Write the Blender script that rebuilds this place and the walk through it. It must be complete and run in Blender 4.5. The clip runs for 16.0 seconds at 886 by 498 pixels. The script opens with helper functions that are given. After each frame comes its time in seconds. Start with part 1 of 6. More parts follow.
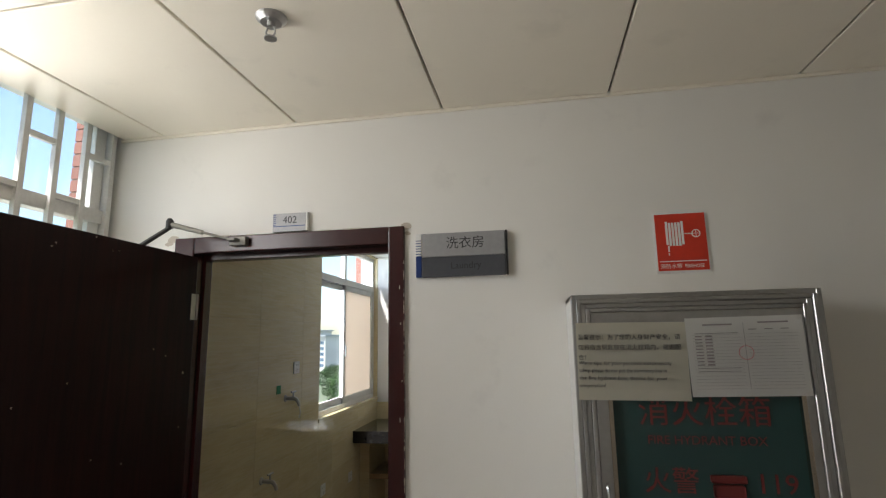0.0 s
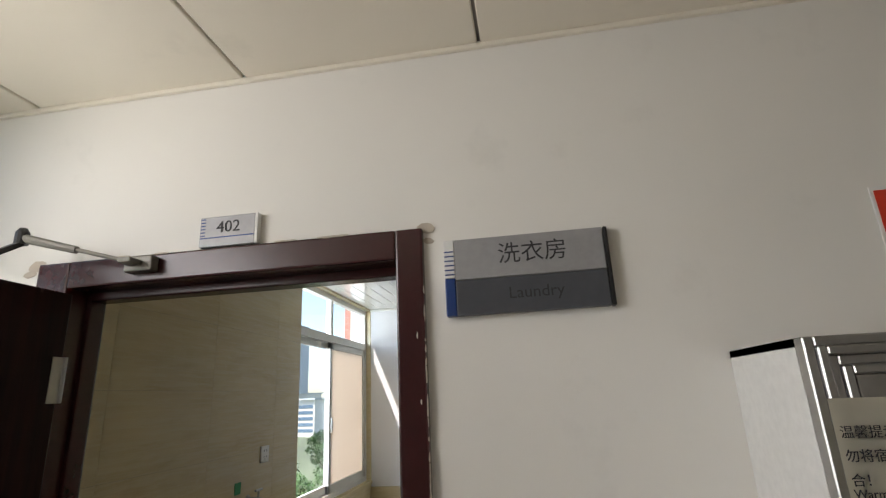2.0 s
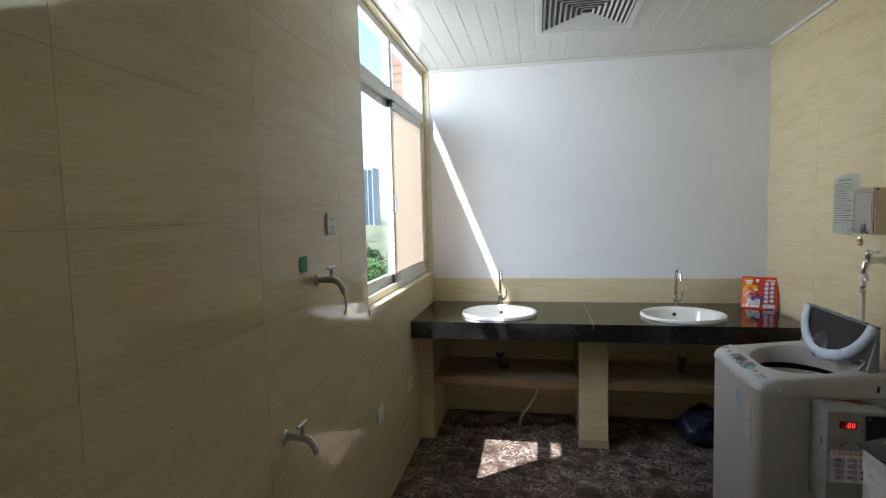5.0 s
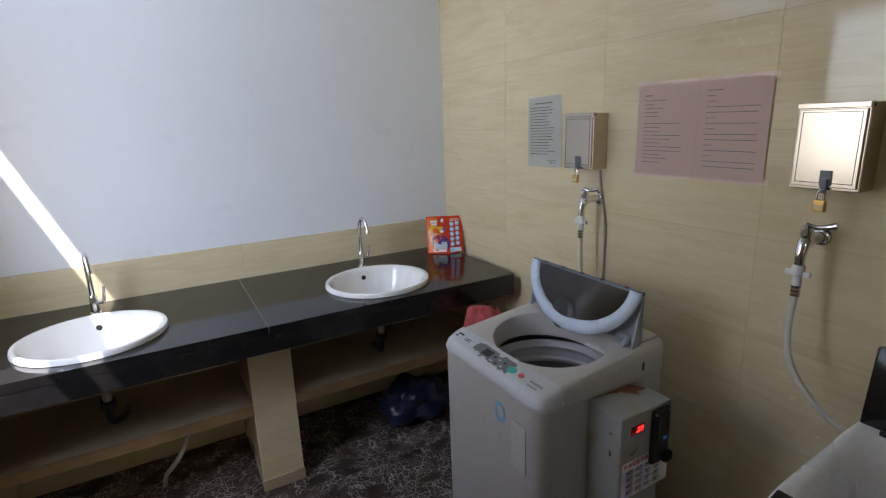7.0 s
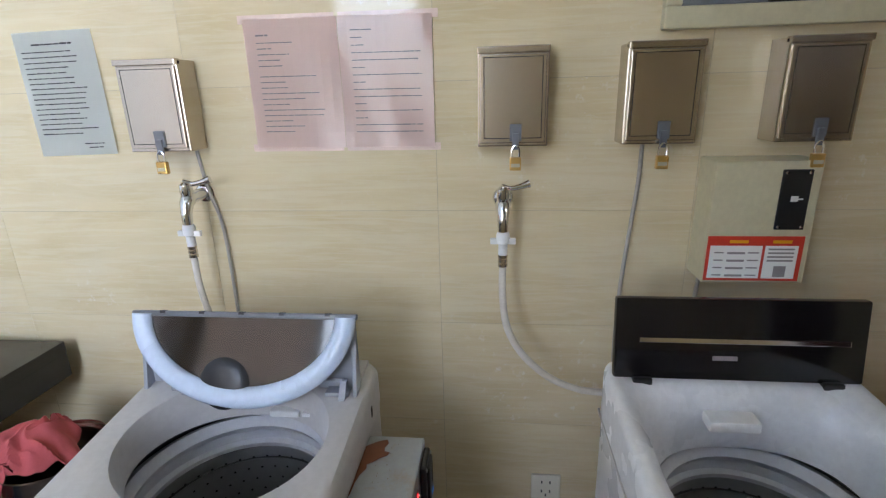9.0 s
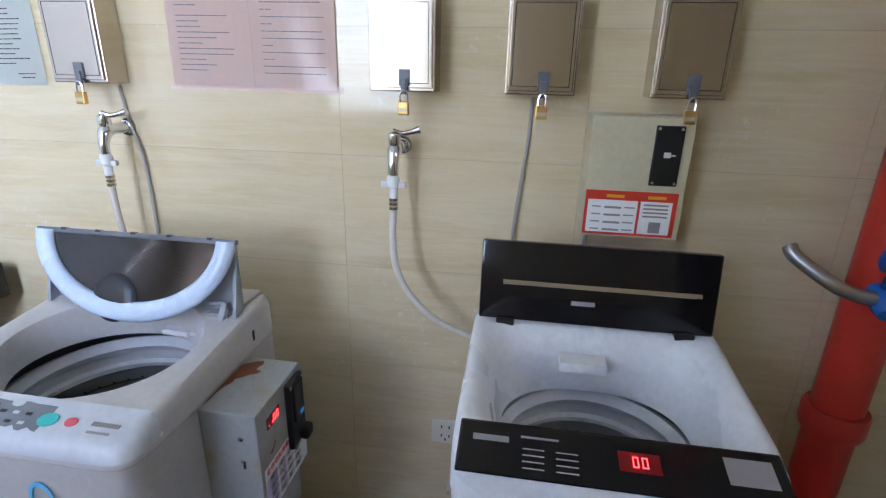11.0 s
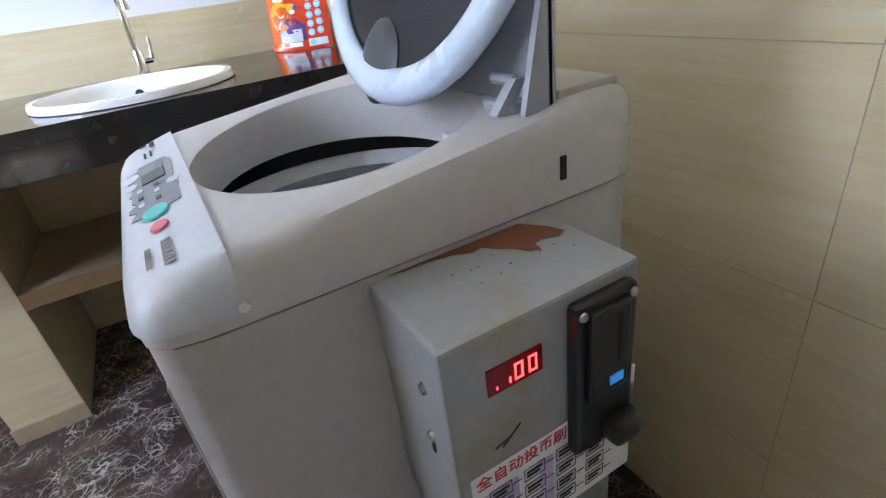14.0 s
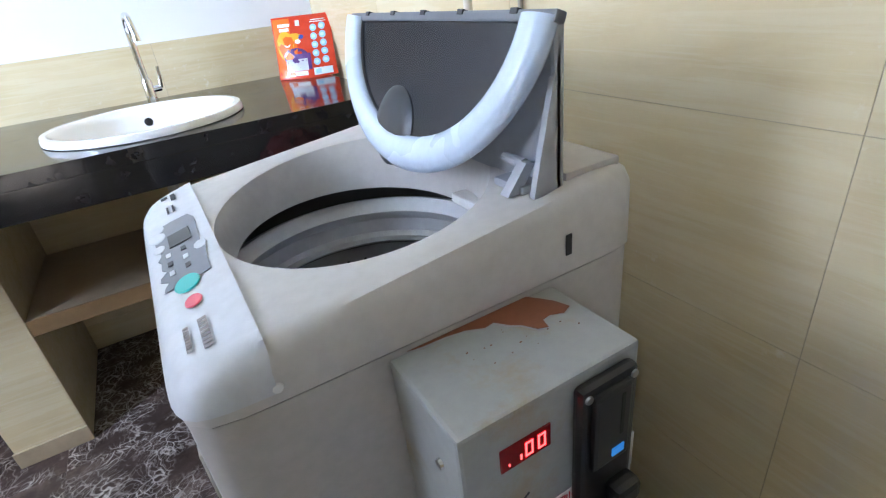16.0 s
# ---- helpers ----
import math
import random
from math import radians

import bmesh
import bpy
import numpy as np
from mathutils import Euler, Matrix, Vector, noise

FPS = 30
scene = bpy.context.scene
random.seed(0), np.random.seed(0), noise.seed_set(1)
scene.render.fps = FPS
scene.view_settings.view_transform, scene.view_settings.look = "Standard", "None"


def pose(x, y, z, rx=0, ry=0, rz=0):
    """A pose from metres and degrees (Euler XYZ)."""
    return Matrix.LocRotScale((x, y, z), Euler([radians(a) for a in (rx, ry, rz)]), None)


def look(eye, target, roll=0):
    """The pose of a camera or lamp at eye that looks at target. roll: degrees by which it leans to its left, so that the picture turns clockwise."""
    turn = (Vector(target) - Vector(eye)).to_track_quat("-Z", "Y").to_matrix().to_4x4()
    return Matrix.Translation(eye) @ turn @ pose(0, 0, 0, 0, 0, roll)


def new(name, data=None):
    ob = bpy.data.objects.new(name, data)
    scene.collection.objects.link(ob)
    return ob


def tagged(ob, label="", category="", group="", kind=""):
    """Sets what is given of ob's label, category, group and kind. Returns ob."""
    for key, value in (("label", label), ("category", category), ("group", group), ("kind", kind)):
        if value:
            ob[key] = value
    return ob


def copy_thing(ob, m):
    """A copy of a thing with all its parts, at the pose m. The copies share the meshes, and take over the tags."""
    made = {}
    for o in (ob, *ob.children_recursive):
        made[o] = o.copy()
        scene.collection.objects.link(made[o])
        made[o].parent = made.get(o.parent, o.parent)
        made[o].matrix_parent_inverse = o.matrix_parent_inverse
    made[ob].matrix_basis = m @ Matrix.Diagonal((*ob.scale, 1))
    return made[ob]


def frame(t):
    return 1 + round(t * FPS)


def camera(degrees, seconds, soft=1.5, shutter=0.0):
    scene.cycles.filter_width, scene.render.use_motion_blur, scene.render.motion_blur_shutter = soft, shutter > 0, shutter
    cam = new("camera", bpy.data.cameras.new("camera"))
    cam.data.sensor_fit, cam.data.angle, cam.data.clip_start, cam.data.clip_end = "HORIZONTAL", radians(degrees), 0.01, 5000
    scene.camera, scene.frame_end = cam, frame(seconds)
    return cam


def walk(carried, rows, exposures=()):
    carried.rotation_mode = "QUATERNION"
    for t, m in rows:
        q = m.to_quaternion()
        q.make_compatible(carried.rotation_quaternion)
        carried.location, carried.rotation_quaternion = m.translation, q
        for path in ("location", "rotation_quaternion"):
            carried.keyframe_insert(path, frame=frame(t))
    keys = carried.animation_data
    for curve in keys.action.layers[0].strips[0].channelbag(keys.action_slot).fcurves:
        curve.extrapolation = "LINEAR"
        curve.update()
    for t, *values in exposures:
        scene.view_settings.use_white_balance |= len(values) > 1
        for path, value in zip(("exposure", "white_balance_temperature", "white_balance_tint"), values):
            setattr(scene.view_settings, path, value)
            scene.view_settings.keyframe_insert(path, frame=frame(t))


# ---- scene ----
cam = camera(82.5, 16.0, soft=1.25)
PATH = [
    (0, (0.466, 1.205, 1.717), (0.118, 3.144, 2.061), -1.0),
    (0.5, (0.453, 1.414, 1.742), (0.184, 3.357, 2.132), -1.4),
    (1, (0.411, 1.620, 1.758), (0.234, 3.565, 2.191), -2.0),
    (1.5, (0.292, 1.811, 1.780), (0.127, 3.743, 2.270), -2.5),
    (2, (0.202, 1.970, 1.776), (-0.093, 3.867, 2.336), -2.7),
    (2.5, (0.117, 2.128, 1.796), (-0.410, 3.960, 2.401), -2.3),
    (3, (0.063, 2.239, 1.795), (-0.701, 4.000, 2.357), -1.6),
    (3.5, (-0.028, 2.326, 1.769), (-0.888, 4.088, 2.165), -1.5),
    (4, (-0.197, 2.471, 1.657), (-0.979, 4.302, 1.842), -1.8),
    (4.2, (-0.251, 2.530, 1.632), (-0.971, 4.394, 1.721), -1.8),
    (4.62, (-0.374, 2.699, 1.568), (-0.940, 4.616, 1.513), -1.6),
    (5.04, (-0.483, 2.884, 1.555), (-0.834, 4.847, 1.399), -1.4),
    (5.46, (-0.565, 3.090, 1.571), (-0.659, 5.075, 1.343), -1.1),
    (5.88, (-0.607, 3.320, 1.595), (-0.417, 5.290, 1.306), -0.9),
    (6.3, (-0.594, 3.578, 1.606), (-0.104, 5.483, 1.247), -1.0),
    (6.5, (-0.582, 3.699, 1.606), (0.042, 5.558, 1.212), -1.2),
    (7, (-0.452, 4.037, 1.603), (0.499, 5.726, 1.112), -2.0),
    (7.5, (-0.335, 4.338, 1.584), (0.904, 5.801, 1.014), -2.3),
    (8, (-0.317, 4.582, 1.571), (1.190, 5.743, 0.955), -2.5),
    (8.5, (-0.241, 4.735, 1.542), (1.519, 5.449, 0.915), -2.1),
    (9, (-0.172, 4.697, 1.530), (1.723, 4.911, 0.927), -1.6),
    (9.2, (-0.183, 4.655, 1.530), (1.727, 4.676, 0.938), -1.4),
    (9.62, (-0.170, 4.575, 1.536), (1.733, 4.354, 0.962), -1.0),
    (10.04, (-0.201, 4.485, 1.526), (1.702, 4.251, 0.957), -0.2),
    (10.46, (-0.234, 4.410, 1.500), (1.676, 4.323, 0.913), 0.7),
    (10.88, (-0.227, 4.375, 1.459), (1.661, 4.557, 0.824), 1.3),
    (11.3, (-0.139, 4.404, 1.405), (1.648, 4.946, 0.690), 1.0),
    (11.5, (-0.071, 4.455, 1.364), (1.626, 5.203, 0.615), 1.0),
    (12, (0.102, 4.518, 1.316), (1.493, 5.679, 0.468), -0.1),
    (12.5, (0.263, 4.513, 1.264), (1.379, 5.905, 0.360), -2.7),
    (13, (0.390, 4.545, 1.172), (1.330, 6.048, 0.246), -5.2),
    (13.5, (0.436, 4.586, 1.089), (1.270, 6.140, 0.147), -6.9),
    (14, (0.431, 4.601, 1.040), (1.221, 6.169, 0.082), -8.1),
    (14.5, (0.436, 4.591, 1.016), (1.212, 6.158, 0.045), -8.6),
    (15, (0.446, 4.591, 1.012), (1.227, 6.156, 0.042), -8.6),
    (15.5, (0.450, 4.591, 1.015), (1.253, 6.157, 0.065), -8.0),
    (16, (0.421, 4.608, 1.120), (1.241, 6.173, 0.183), -6.9),
]
EXPOSURES = [(0, 1.17, 6500, 10), (1.0, 1.08, 6550, 11), (1.5, 1.08, 6550, 11), (2.0, 1.2, 6600, 12), (2.5, 1.3, 6600, 12), (3.0, 1.15, 6500, 11), (3.5, 0.95, 6400, 10), (4.0, 1.2, 6400, 11), (4.2, 1.3, 6400, 11), (6.3, 1.9, 6100, 15), (7.0, 1.65, 6050, 18),
             (8.0, 1.57, 5950, 18), (8.5, 2.48, 5800, 17), (9.0, 2.63, 5750, 17), (11.5, 2.92, 5250, 19), (12.5, 2.92, 5500, 19), (13.5, 3.0, 5700, 18), (14.5, 3.18, 5700, 17), (16, 3.33, 5550, 15)]
walk(cam, [(t, look(eye, target, roll)) for t, eye, target, roll in PATH], exposures=EXPOSURES)

# ---- world, sun ----
SUN_DIR = Vector((1.0, 0.80, -2.5)).normalized()
world = bpy.data.worlds.new("world")
scene.world = world
world.use_nodes = True
wn = world.node_tree.nodes
sky = wn.new("ShaderNodeTexSky")
sky.sky_type = "NISHITA"
sky.sun_disc = False
sky.sun_elevation = math.asin(-SUN_DIR.z)
sky.sun_rotation = math.atan2(-SUN_DIR.x, -SUN_DIR.y)
sky.air_density, sky.dust_density, sky.ozone_density = 1.0, 1.2, 1.0
world.node_tree.links.new(sky.outputs["Color"], wn["Background"].inputs["Color"])
wn["Background"].inputs["Strength"].default_value = 0.15

sun_data = bpy.data.lights.new("sun", "SUN")
sun_data.energy, sun_data.angle, sun_data.color = 5.0, radians(0.55), (1.0, 0.95, 0.88)
sun = new("sun", sun_data)
sun.matrix_world = look((-8, -6, 16), Vector((-8, -6, 16)) + SUN_DIR)



def window_lamp(name, place, target, wide, high, power, colour=(0.88, 0.94, 1.0)):
    """Sky and ground light entering by a window."""
    data = bpy.data.lights.new(name, "AREA")
    data.shape, data.size, data.size_y, data.energy, data.color = "RECTANGLE", wide, high, power, colour
    ob = new(name, data)
    ob.matrix_world = look(place, target)
    return ob


window_lamp("laundry_ground_light", (-4.0, 5.6, 1.9), (1.0, 5.2, 1.3), 2.9, 2.6, 34, (1.0, 0.95, 0.89))
window_lamp("laundry_sky_light", (-1.85, 5.05, 2.0), (-0.55, 6.5, 1.5), 0.8, 1.2, 17, (0.80, 0.90, 1.0))
window_lamp("corridor_sky_light", (-1.30, 1.90, 1.78), (0.8, 2.0, 1.6), 1.0, 1.5, 17, (1.0, 0.965, 0.94))


# ---- materials ----
def mat(name, colour=(0.8, 0.8, 0.8), rough=0.5, metal=0.0, **extra):
    m = bpy.data.materials.new(name)
    m.use_nodes = True
    b = m.node_tree.nodes["Principled BSDF"]
    b.inputs["Base Color"].default_value = (*colour, 1)
    b.inputs["Roughness"].default_value = rough
    b.inputs["Metallic"].default_value = metal
    for key, value in extra.items():
        b.inputs[key.replace("_", " ")].default_value = value
    return m


class Nodes:
    """Short hand for building node materials."""

    def __init__(self, m):
        self.m, self.t = m, m.node_tree
        self.b = self.t.nodes["Principled BSDF"]

    def add(self, kind, **values):
        n = self.t.nodes.new(kind)
        for key, value in values.items():
            n.inputs[key.replace("_", " ")].default_value = value
        return n

    def link(self, a, b):
        self.t.links.new(a, b)

    def coords(self, scale=(1, 1, 1), offset=True, kind="Object"):
        c = self.add("ShaderNodeTexCoord")
        mp = self.add("ShaderNodeMapping")
        mp.inputs["Scale"].default_value = scale
        self.link(c.outputs[kind], mp.inputs["Vector"])
        if offset:
            info = self.add("ShaderNodeObjectInfo")
            mul = self.add("ShaderNodeMath")
            mul.operation = "MULTIPLY"
            mul.inputs[1].default_value = 37.0
            self.link(info.outputs["Random"], mul.inputs[0])
            self.link(mul.outputs[0], mp.inputs["Location"])
        return mp.outputs["Vector"]

    def noise(self, vec, scale, detail=4, rough=0.55, distort=0.0):
        n = self.add("ShaderNodeTexNoise", Scale=scale, Detail=detail, Roughness=rough, Distortion=distort)
        self.link(vec, n.inputs["Vector"])
        return n.outputs["Fac"]

    def ramp(self, fac, *stops):
        r = self.add("ShaderNodeValToRGB")
        e = r.color_ramp.elements
        while len(e) < len(stops):
            e.new(0.5)
        for el, (p, c) in zip(e, stops):
            el.position = p
            el.color = (*c, 1) if not isinstance(c, float) else (c, c, c, 1)
        self.link(fac, r.inputs["Fac"])
        return r.outputs["Color"]

    def mix(self, fac, a, b, mode="MIX"):
        n = self.t.nodes.new("ShaderNodeMix")
        n.data_type, n.blend_type = "RGBA", mode
        for sock, v in ((n.inputs[0], fac), (n.inputs[6], a), (n.inputs[7], b)):
            if isinstance(v, (int, float)):
                sock.default_value = v
            elif isinstance(v, tuple):
                sock.default_value = (*v, 1)
            else:
                self.link(v, sock)
        return n.outputs[2]

    def bump(self, height, strength=0.2, dist=0.002):
        n = self.add("ShaderNodeBump", Strength=strength, Distance=dist)
        self.link(height, n.inputs["Height"])
        self.link(n.outputs["Normal"], self.b.inputs["Normal"])

    def colour(self, out):
        self.link(out, self.b.inputs["Base Color"])

    def rough(self, out):
        self.link(out, self.b.inputs["Roughness"])


def grained(name, colour, rough=0.5, metal=0.0, vary=0.08, scale=6.0, fine=60.0, bump=0.1, dist=0.001, kind="Object", gloss=0.06, **extra):
    """A surface of one colour with cloudy variation, fine grain, and uneven gloss."""
    m = mat(name, colour, rough, metal, **extra)
    n = Nodes(m)
    v = n.coords(kind=kind)
    big = n.noise(v, scale, 3)
    small = n.noise(v, fine, 3)
    lo = tuple(max(0, c * (1 - vary)) for c in colour)
    hi = tuple(min(1, c * (1 + vary)) for c in colour)
    c1 = n.ramp(big, (0.3, lo), (0.7, hi))
    c2 = n.ramp(small, (0.35, 0.93), (0.65, 1.0))
    n.colour(n.mix(1.0, c1, c2, "MULTIPLY"))
    n.rough(n.ramp(big, (0.3, max(0.03, rough - gloss)), (0.7, min(1.0, rough + gloss))))
    if bump:
        n.bump(small, bump, dist)
    return m


def painted_wall(name, colour, rough=0.62):
    m = mat(name, colour, rough)
    n = Nodes(m)
    v = n.coords(offset=False)
    big = n.noise(v, 1.3, 4)
    blotch = n.noise(v, 5.0, 5, 0.6)
    fine = n.noise(v, 160, 2)
    c = n.ramp(big, (0.3, tuple(x * 0.95 for x in colour)), (0.7, colour))
    scuff = n.ramp(blotch, (0.60, 1.0), (0.78, 0.90))
    n.colour(n.mix(1.0, c, scuff, "MULTIPLY"))
    n.bump(fine, 0.12, 0.001)
    return m


WALL_WHITE = painted_wall("corridor_plaster", (0.80, 0.785, 0.745))
LAUNDRY_WHITE = painted_wall("laundry_white_paint", (0.82, 0.835, 0.86))
CEIL_PANEL = painted_wall("ceiling_board", (0.84, 0.785, 0.68), 0.34)
GROOVE = grained("groove_grey", (0.30, 0.28, 0.25), 0.7)
PVC_CEIL = grained("glossy_ceiling_strip", (0.76, 0.76, 0.72), 0.07, vary=0.01, bump=0.015, gloss=0.01)


def tile_material(name, base, vein, rough):
    m = mat(name, base, rough, Specular_IOR_Level=0.5)
    n = Nodes(m)
    v = n.coords((1, 3.6, 3.6))
    wav = n.noise(v, 2.6, 6, 0.62, 0.6)
    v2 = n.coords((0.8, 12.0, 12.0))
    streak = n.noise(v2, 5.0, 5, 0.65, 0.8)
    c1 = n.ramp(wav, (0.28, (base[0] * 0.90, base[1] * 0.87, base[2] * 0.80)), (0.52, base), (0.75, tuple(min(1, x * 1.06) for x in base)))
    s = n.ramp(streak, (0.46, 0.0), (0.60, 1.0))
    c2 = n.mix(n.mix(0.45, (0, 0, 0), s), c1, vein)
    # limescale specks left by splashes
    v3 = n.coords((1, 1, 1))
    speck = n.noise(v3, 38, 5, 0.75)
    patch = n.noise(v3, 2.2, 2)
    both = n.mix(1.0, n.ramp(speck, (0.58, 0.0), (0.66, 1.0)), n.ramp(patch, (0.55, 0.0), (0.68, 1.0)), "MULTIPLY")
    n.colour(n.mix(n.mix(0.45, (0, 0, 0), both), c2, (0.86, 0.84, 0.80)))
    n.rough(n.ramp(wav, (0.3, rough - 0.03), (0.7, rough + 0.05)))
    return m


CREAM_TILE = tile_material("cream_streaked_wall_tile", (0.70, 0.595, 0.375), (0.75, 0.675, 0.48), 0.075)
GROUT = grained("tile_joint", (0.52, 0.44, 0.31), 0.85)


def marble_floor(name):
    m = mat(name, (0.05, 0.03, 0.025), 0.14)
    n = Nodes(m)
    v = n.coords()
    dis = n.add("ShaderNodeTexNoise", Scale=6.0, Detail=4.0)
    n.link(v, dis.inputs["Vector"])
    add = n.add("ShaderNodeVectorMath")
    add.operation = "MULTIPLY_ADD"
    add.inputs[1].default_value = (0.20, 0.20, 0.20)
    n.link(dis.outputs["Color"], add.inputs[0])
    n.link(v, add.inputs[2])
    cells = []
    for scale in (26, 60):
        vo = n.add("ShaderNodeTexVoronoi", Scale=scale)
        vo.feature = "DISTANCE_TO_EDGE"
        n.link(add.outputs[0], vo.inputs["Vector"])
        cells.append(n.ramp(vo.outputs["Distance"], (0.0, 1.0), (0.068, 0.0)))
    mask = n.ramp(n.noise(v, 9, 5), (0.40, 0.0), (0.60, 1.0))
    base = n.ramp(n.noise(v, 5, 6, 0.7), (0.3, (0.030, 0.021, 0.018)), (0.55, (0.085, 0.060, 0.052)), (0.8, (0.24, 0.185, 0.16)))
    vein = n.mix(1.0, n.mix(0.6, cells[0], cells[1], "ADD"), mask, "MULTIPLY")
    n.colour(n.mix(n.mix(0.95, (0, 0, 0), vein), base, (0.52, 0.465, 0.43)))
    return m


FLOOR_MARBLE = marble_floor("dark_emperador_floor_tile")
CORRIDOR_FLOOR = grained("corridor_floor_tile", (0.55, 0.50, 0.43), 0.2, scale=3)
FLOOR_JOINT = grained("dark_floor_joint", (0.16, 0.12, 0.10), 0.8)
GRANITE = grained("black_granite", (0.013, 0.012, 0.012), 0.10, vary=0.3, fine=240, bump=0.0, scale=20)
SHELF_MAT = grained("beige_shelf_board", (0.48, 0.38, 0.25), 0.4, vary=0.12)


def door_wood():
    m = mat("dark_red_door_wood", (0.045, 0.012, 0.012), 0.42, Specular_IOR_Level=0.15)
    n = Nodes(m)
    v = n.coords((14, 14, 0.9))
    g = n.noise(v, 3.0, 6, 0.6, 0.5)
    n.colour(n.ramp(g, (0.3, (0.009, 0.003, 0.0026)), (0.7, (0.024, 0.007, 0.0055))))
    n.bump(g, 0.15, 0.001)
    return m


DOOR_WOOD = door_wood()
FRAME_WOOD = grained("maroon_frame_paint", (0.042, 0.009, 0.010), 0.26, vary=0.06, scale=3, gloss=0.015)
CHIP = grained("bare_plaster_chip", (0.52, 0.46, 0.39), 0.9)
STEEL = grained("brushed_stainless", (0.52, 0.46, 0.385), 0.24, 1.0, vary=0.02, fine=220, scale=1.2, bump=0.02, gloss=0.02)
DULL_STEEL = grained("dull_cabinet_aluminium", (0.50, 0.50, 0.50), 0.34, 1.0, vary=0.04, scale=2.0, gloss=0.03, bump=0.03)
CLOSER_GREY = grained("worn_closer_enamel", (0.20, 0.19, 0.165), 0.45, 0.3, vary=0.08)
CHROME = mat("chrome", (0.75, 0.75, 0.76), 0.09, 1.0)
BRASS = grained("padlock_brass", (0.65, 0.42, 0.14), 0.3, 1.0)
CERAMIC = mat("white_ceramic", (0.84, 0.84, 0.83), 0.07)
DARK = mat("dark_hole", (0.008, 0.008, 0.008), 0.6)
BLACK_PLASTIC = grained("black_plastic", (0.012, 0.012, 0.013), 0.38, vary=0.2)
GLOSS_BLACK = mat("gloss_black_lid", (0.008, 0.007, 0.008), 0.12)
WASHER_GREY = grained("washer_pale_grey_plastic", (0.53, 0.515, 0.495), 0.34, vary=0.012, bump=0.015, gloss=0.02)
WASHER_STEEL = grained("washer_grey_enamel", (0.46, 0.445, 0.425), 0.31, vary=0.012, bump=0.015, gloss=0.02)
WASHER_WHITE = grained("washer_white_plastic", (0.78, 0.79, 0.80), 0.28, vary=0.02, bump=0.02)
LID_GREY = grained("lid_grey_plastic", (0.36, 0.38, 0.41), 0.38, vary=0.03, bump=0.02)
PANEL_SILVER = grained("worn_silver_panel", (0.56, 0.58, 0.61), 0.36, 0.0, vary=0.02, bump=0.02, gloss=0.02)
RIM_BLUE = grained("pale_blue_lid_rim", (0.62, 0.72, 0.86), 0.25, vary=0.02)
DRUM = grained("drum_steel", (0.66, 0.66, 0.67), 0.36, 0.0, vary=0.03)
DRUM_STEEL = grained("dark_drum_steel", (0.40, 0.39, 0.38), 0.38, 0.4, vary=0.08)
# colours the pulsator, and the painted shade in the gap round the tub ring
DRUM_DARK = grained("drum_base_and_gap_shade", (0.06, 0.055, 0.05), 0.5, vary=0.2)
ALU_WHITE = grained("white_window_aluminium", (0.74, 0.74, 0.72), 0.4, vary=0.04)
GREY_BOX = grained("grey_coin_box_enamel", (0.325, 0.335, 0.322), 0.40, vary=0.04, bump=0.03, gloss=0.03)


def add_stain(m, colour, lo, hi, scale):
    """Cloudy stains laid over a grained paint."""
    n = Nodes(m)
    under = n.b.inputs["Base Color"].links[0].from_socket
    n.colour(n.mix(n.ramp(n.noise(n.coords(), scale, 6, 0.65), (lo, 0.0), (hi, 0.75)), under, colour))


add_stain(GREY_BOX, (0.30, 0.22, 0.10), 0.52, 0.70, 11.0)
CREAM_BOX = grained("cream_coin_box_enamel", (0.60, 0.55, 0.36), 0.4, vary=0.05)
PAPER = mat("white_paper", (0.84, 0.83, 0.80), 0.6)
PAPER_CREAM = mat("cream_paper", (0.72, 0.69, 0.58), 0.65)
PAPER_PINK = mat("pink_laminated_paper", (0.96, 0.77, 0.69), 0.12)
PAPER_LAMINATED = mat("white_laminated_paper", (0.84, 0.86, 0.80), 0.12)
TAPE = grained("pale_pink_tape", (0.84, 0.66, 0.58), 0.25, vary=0.1)
INK = mat("ink", (0.03, 0.03, 0.035), 0.7)
INK_GREY = mat("faded_ink", (0.30, 0.27, 0.27), 0.7)
RED_PAINT = grained("red_sign", (0.62, 0.045, 0.022), 0.35, vary=0.05)
RED_INK = mat("red_ink", (0.55, 0.03, 0.05), 0.6)
DEEP_RED = mat("deep_red_letters", (0.14, 0.018, 0.016), 0.4)
WHITE_PLASTIC = grained("white_plastic", (0.78, 0.78, 0.76), 0.35, vary=0.03)
HOSE = grained("pale_grey_hose", (0.70, 0.65, 0.56), 0.45, vary=0.04)
CABLE = grained("grey_cable", (0.40, 0.37, 0.32), 0.5)
SIGN_GREY = grained("sign_silver", (0.33, 0.33, 0.34), 0.42, 0.2, vary=0.04)
SIGN_DARK = grained("sign_dark_grey", (0.085, 0.09, 0.105), 0.35, 0.3, vary=0.05)
SIGN_BLUE = mat("sign_blue", (0.012, 0.04, 0.17), 0.3)
RED_PIPE = grained("red_pipe_enamel", (0.55, 0.035, 0.02), 0.35, vary=0.15)
BLUE_PAINT = grained("blue_valve_enamel", (0.02, 0.12, 0.45), 0.35)
CLOTH = grained("coral_red_cloth", (0.44, 0.085, 0.09), 0.9, vary=0.12, fine=300, bump=0.4)
BLUE_CLOTH = grained("navy_plastic_bag", (0.010, 0.014, 0.05), 0.4, vary=0.3)
BAG_RED = grained("orange_red_pouch", (0.66, 0.055, 0.02), 0.22, vary=0.08)
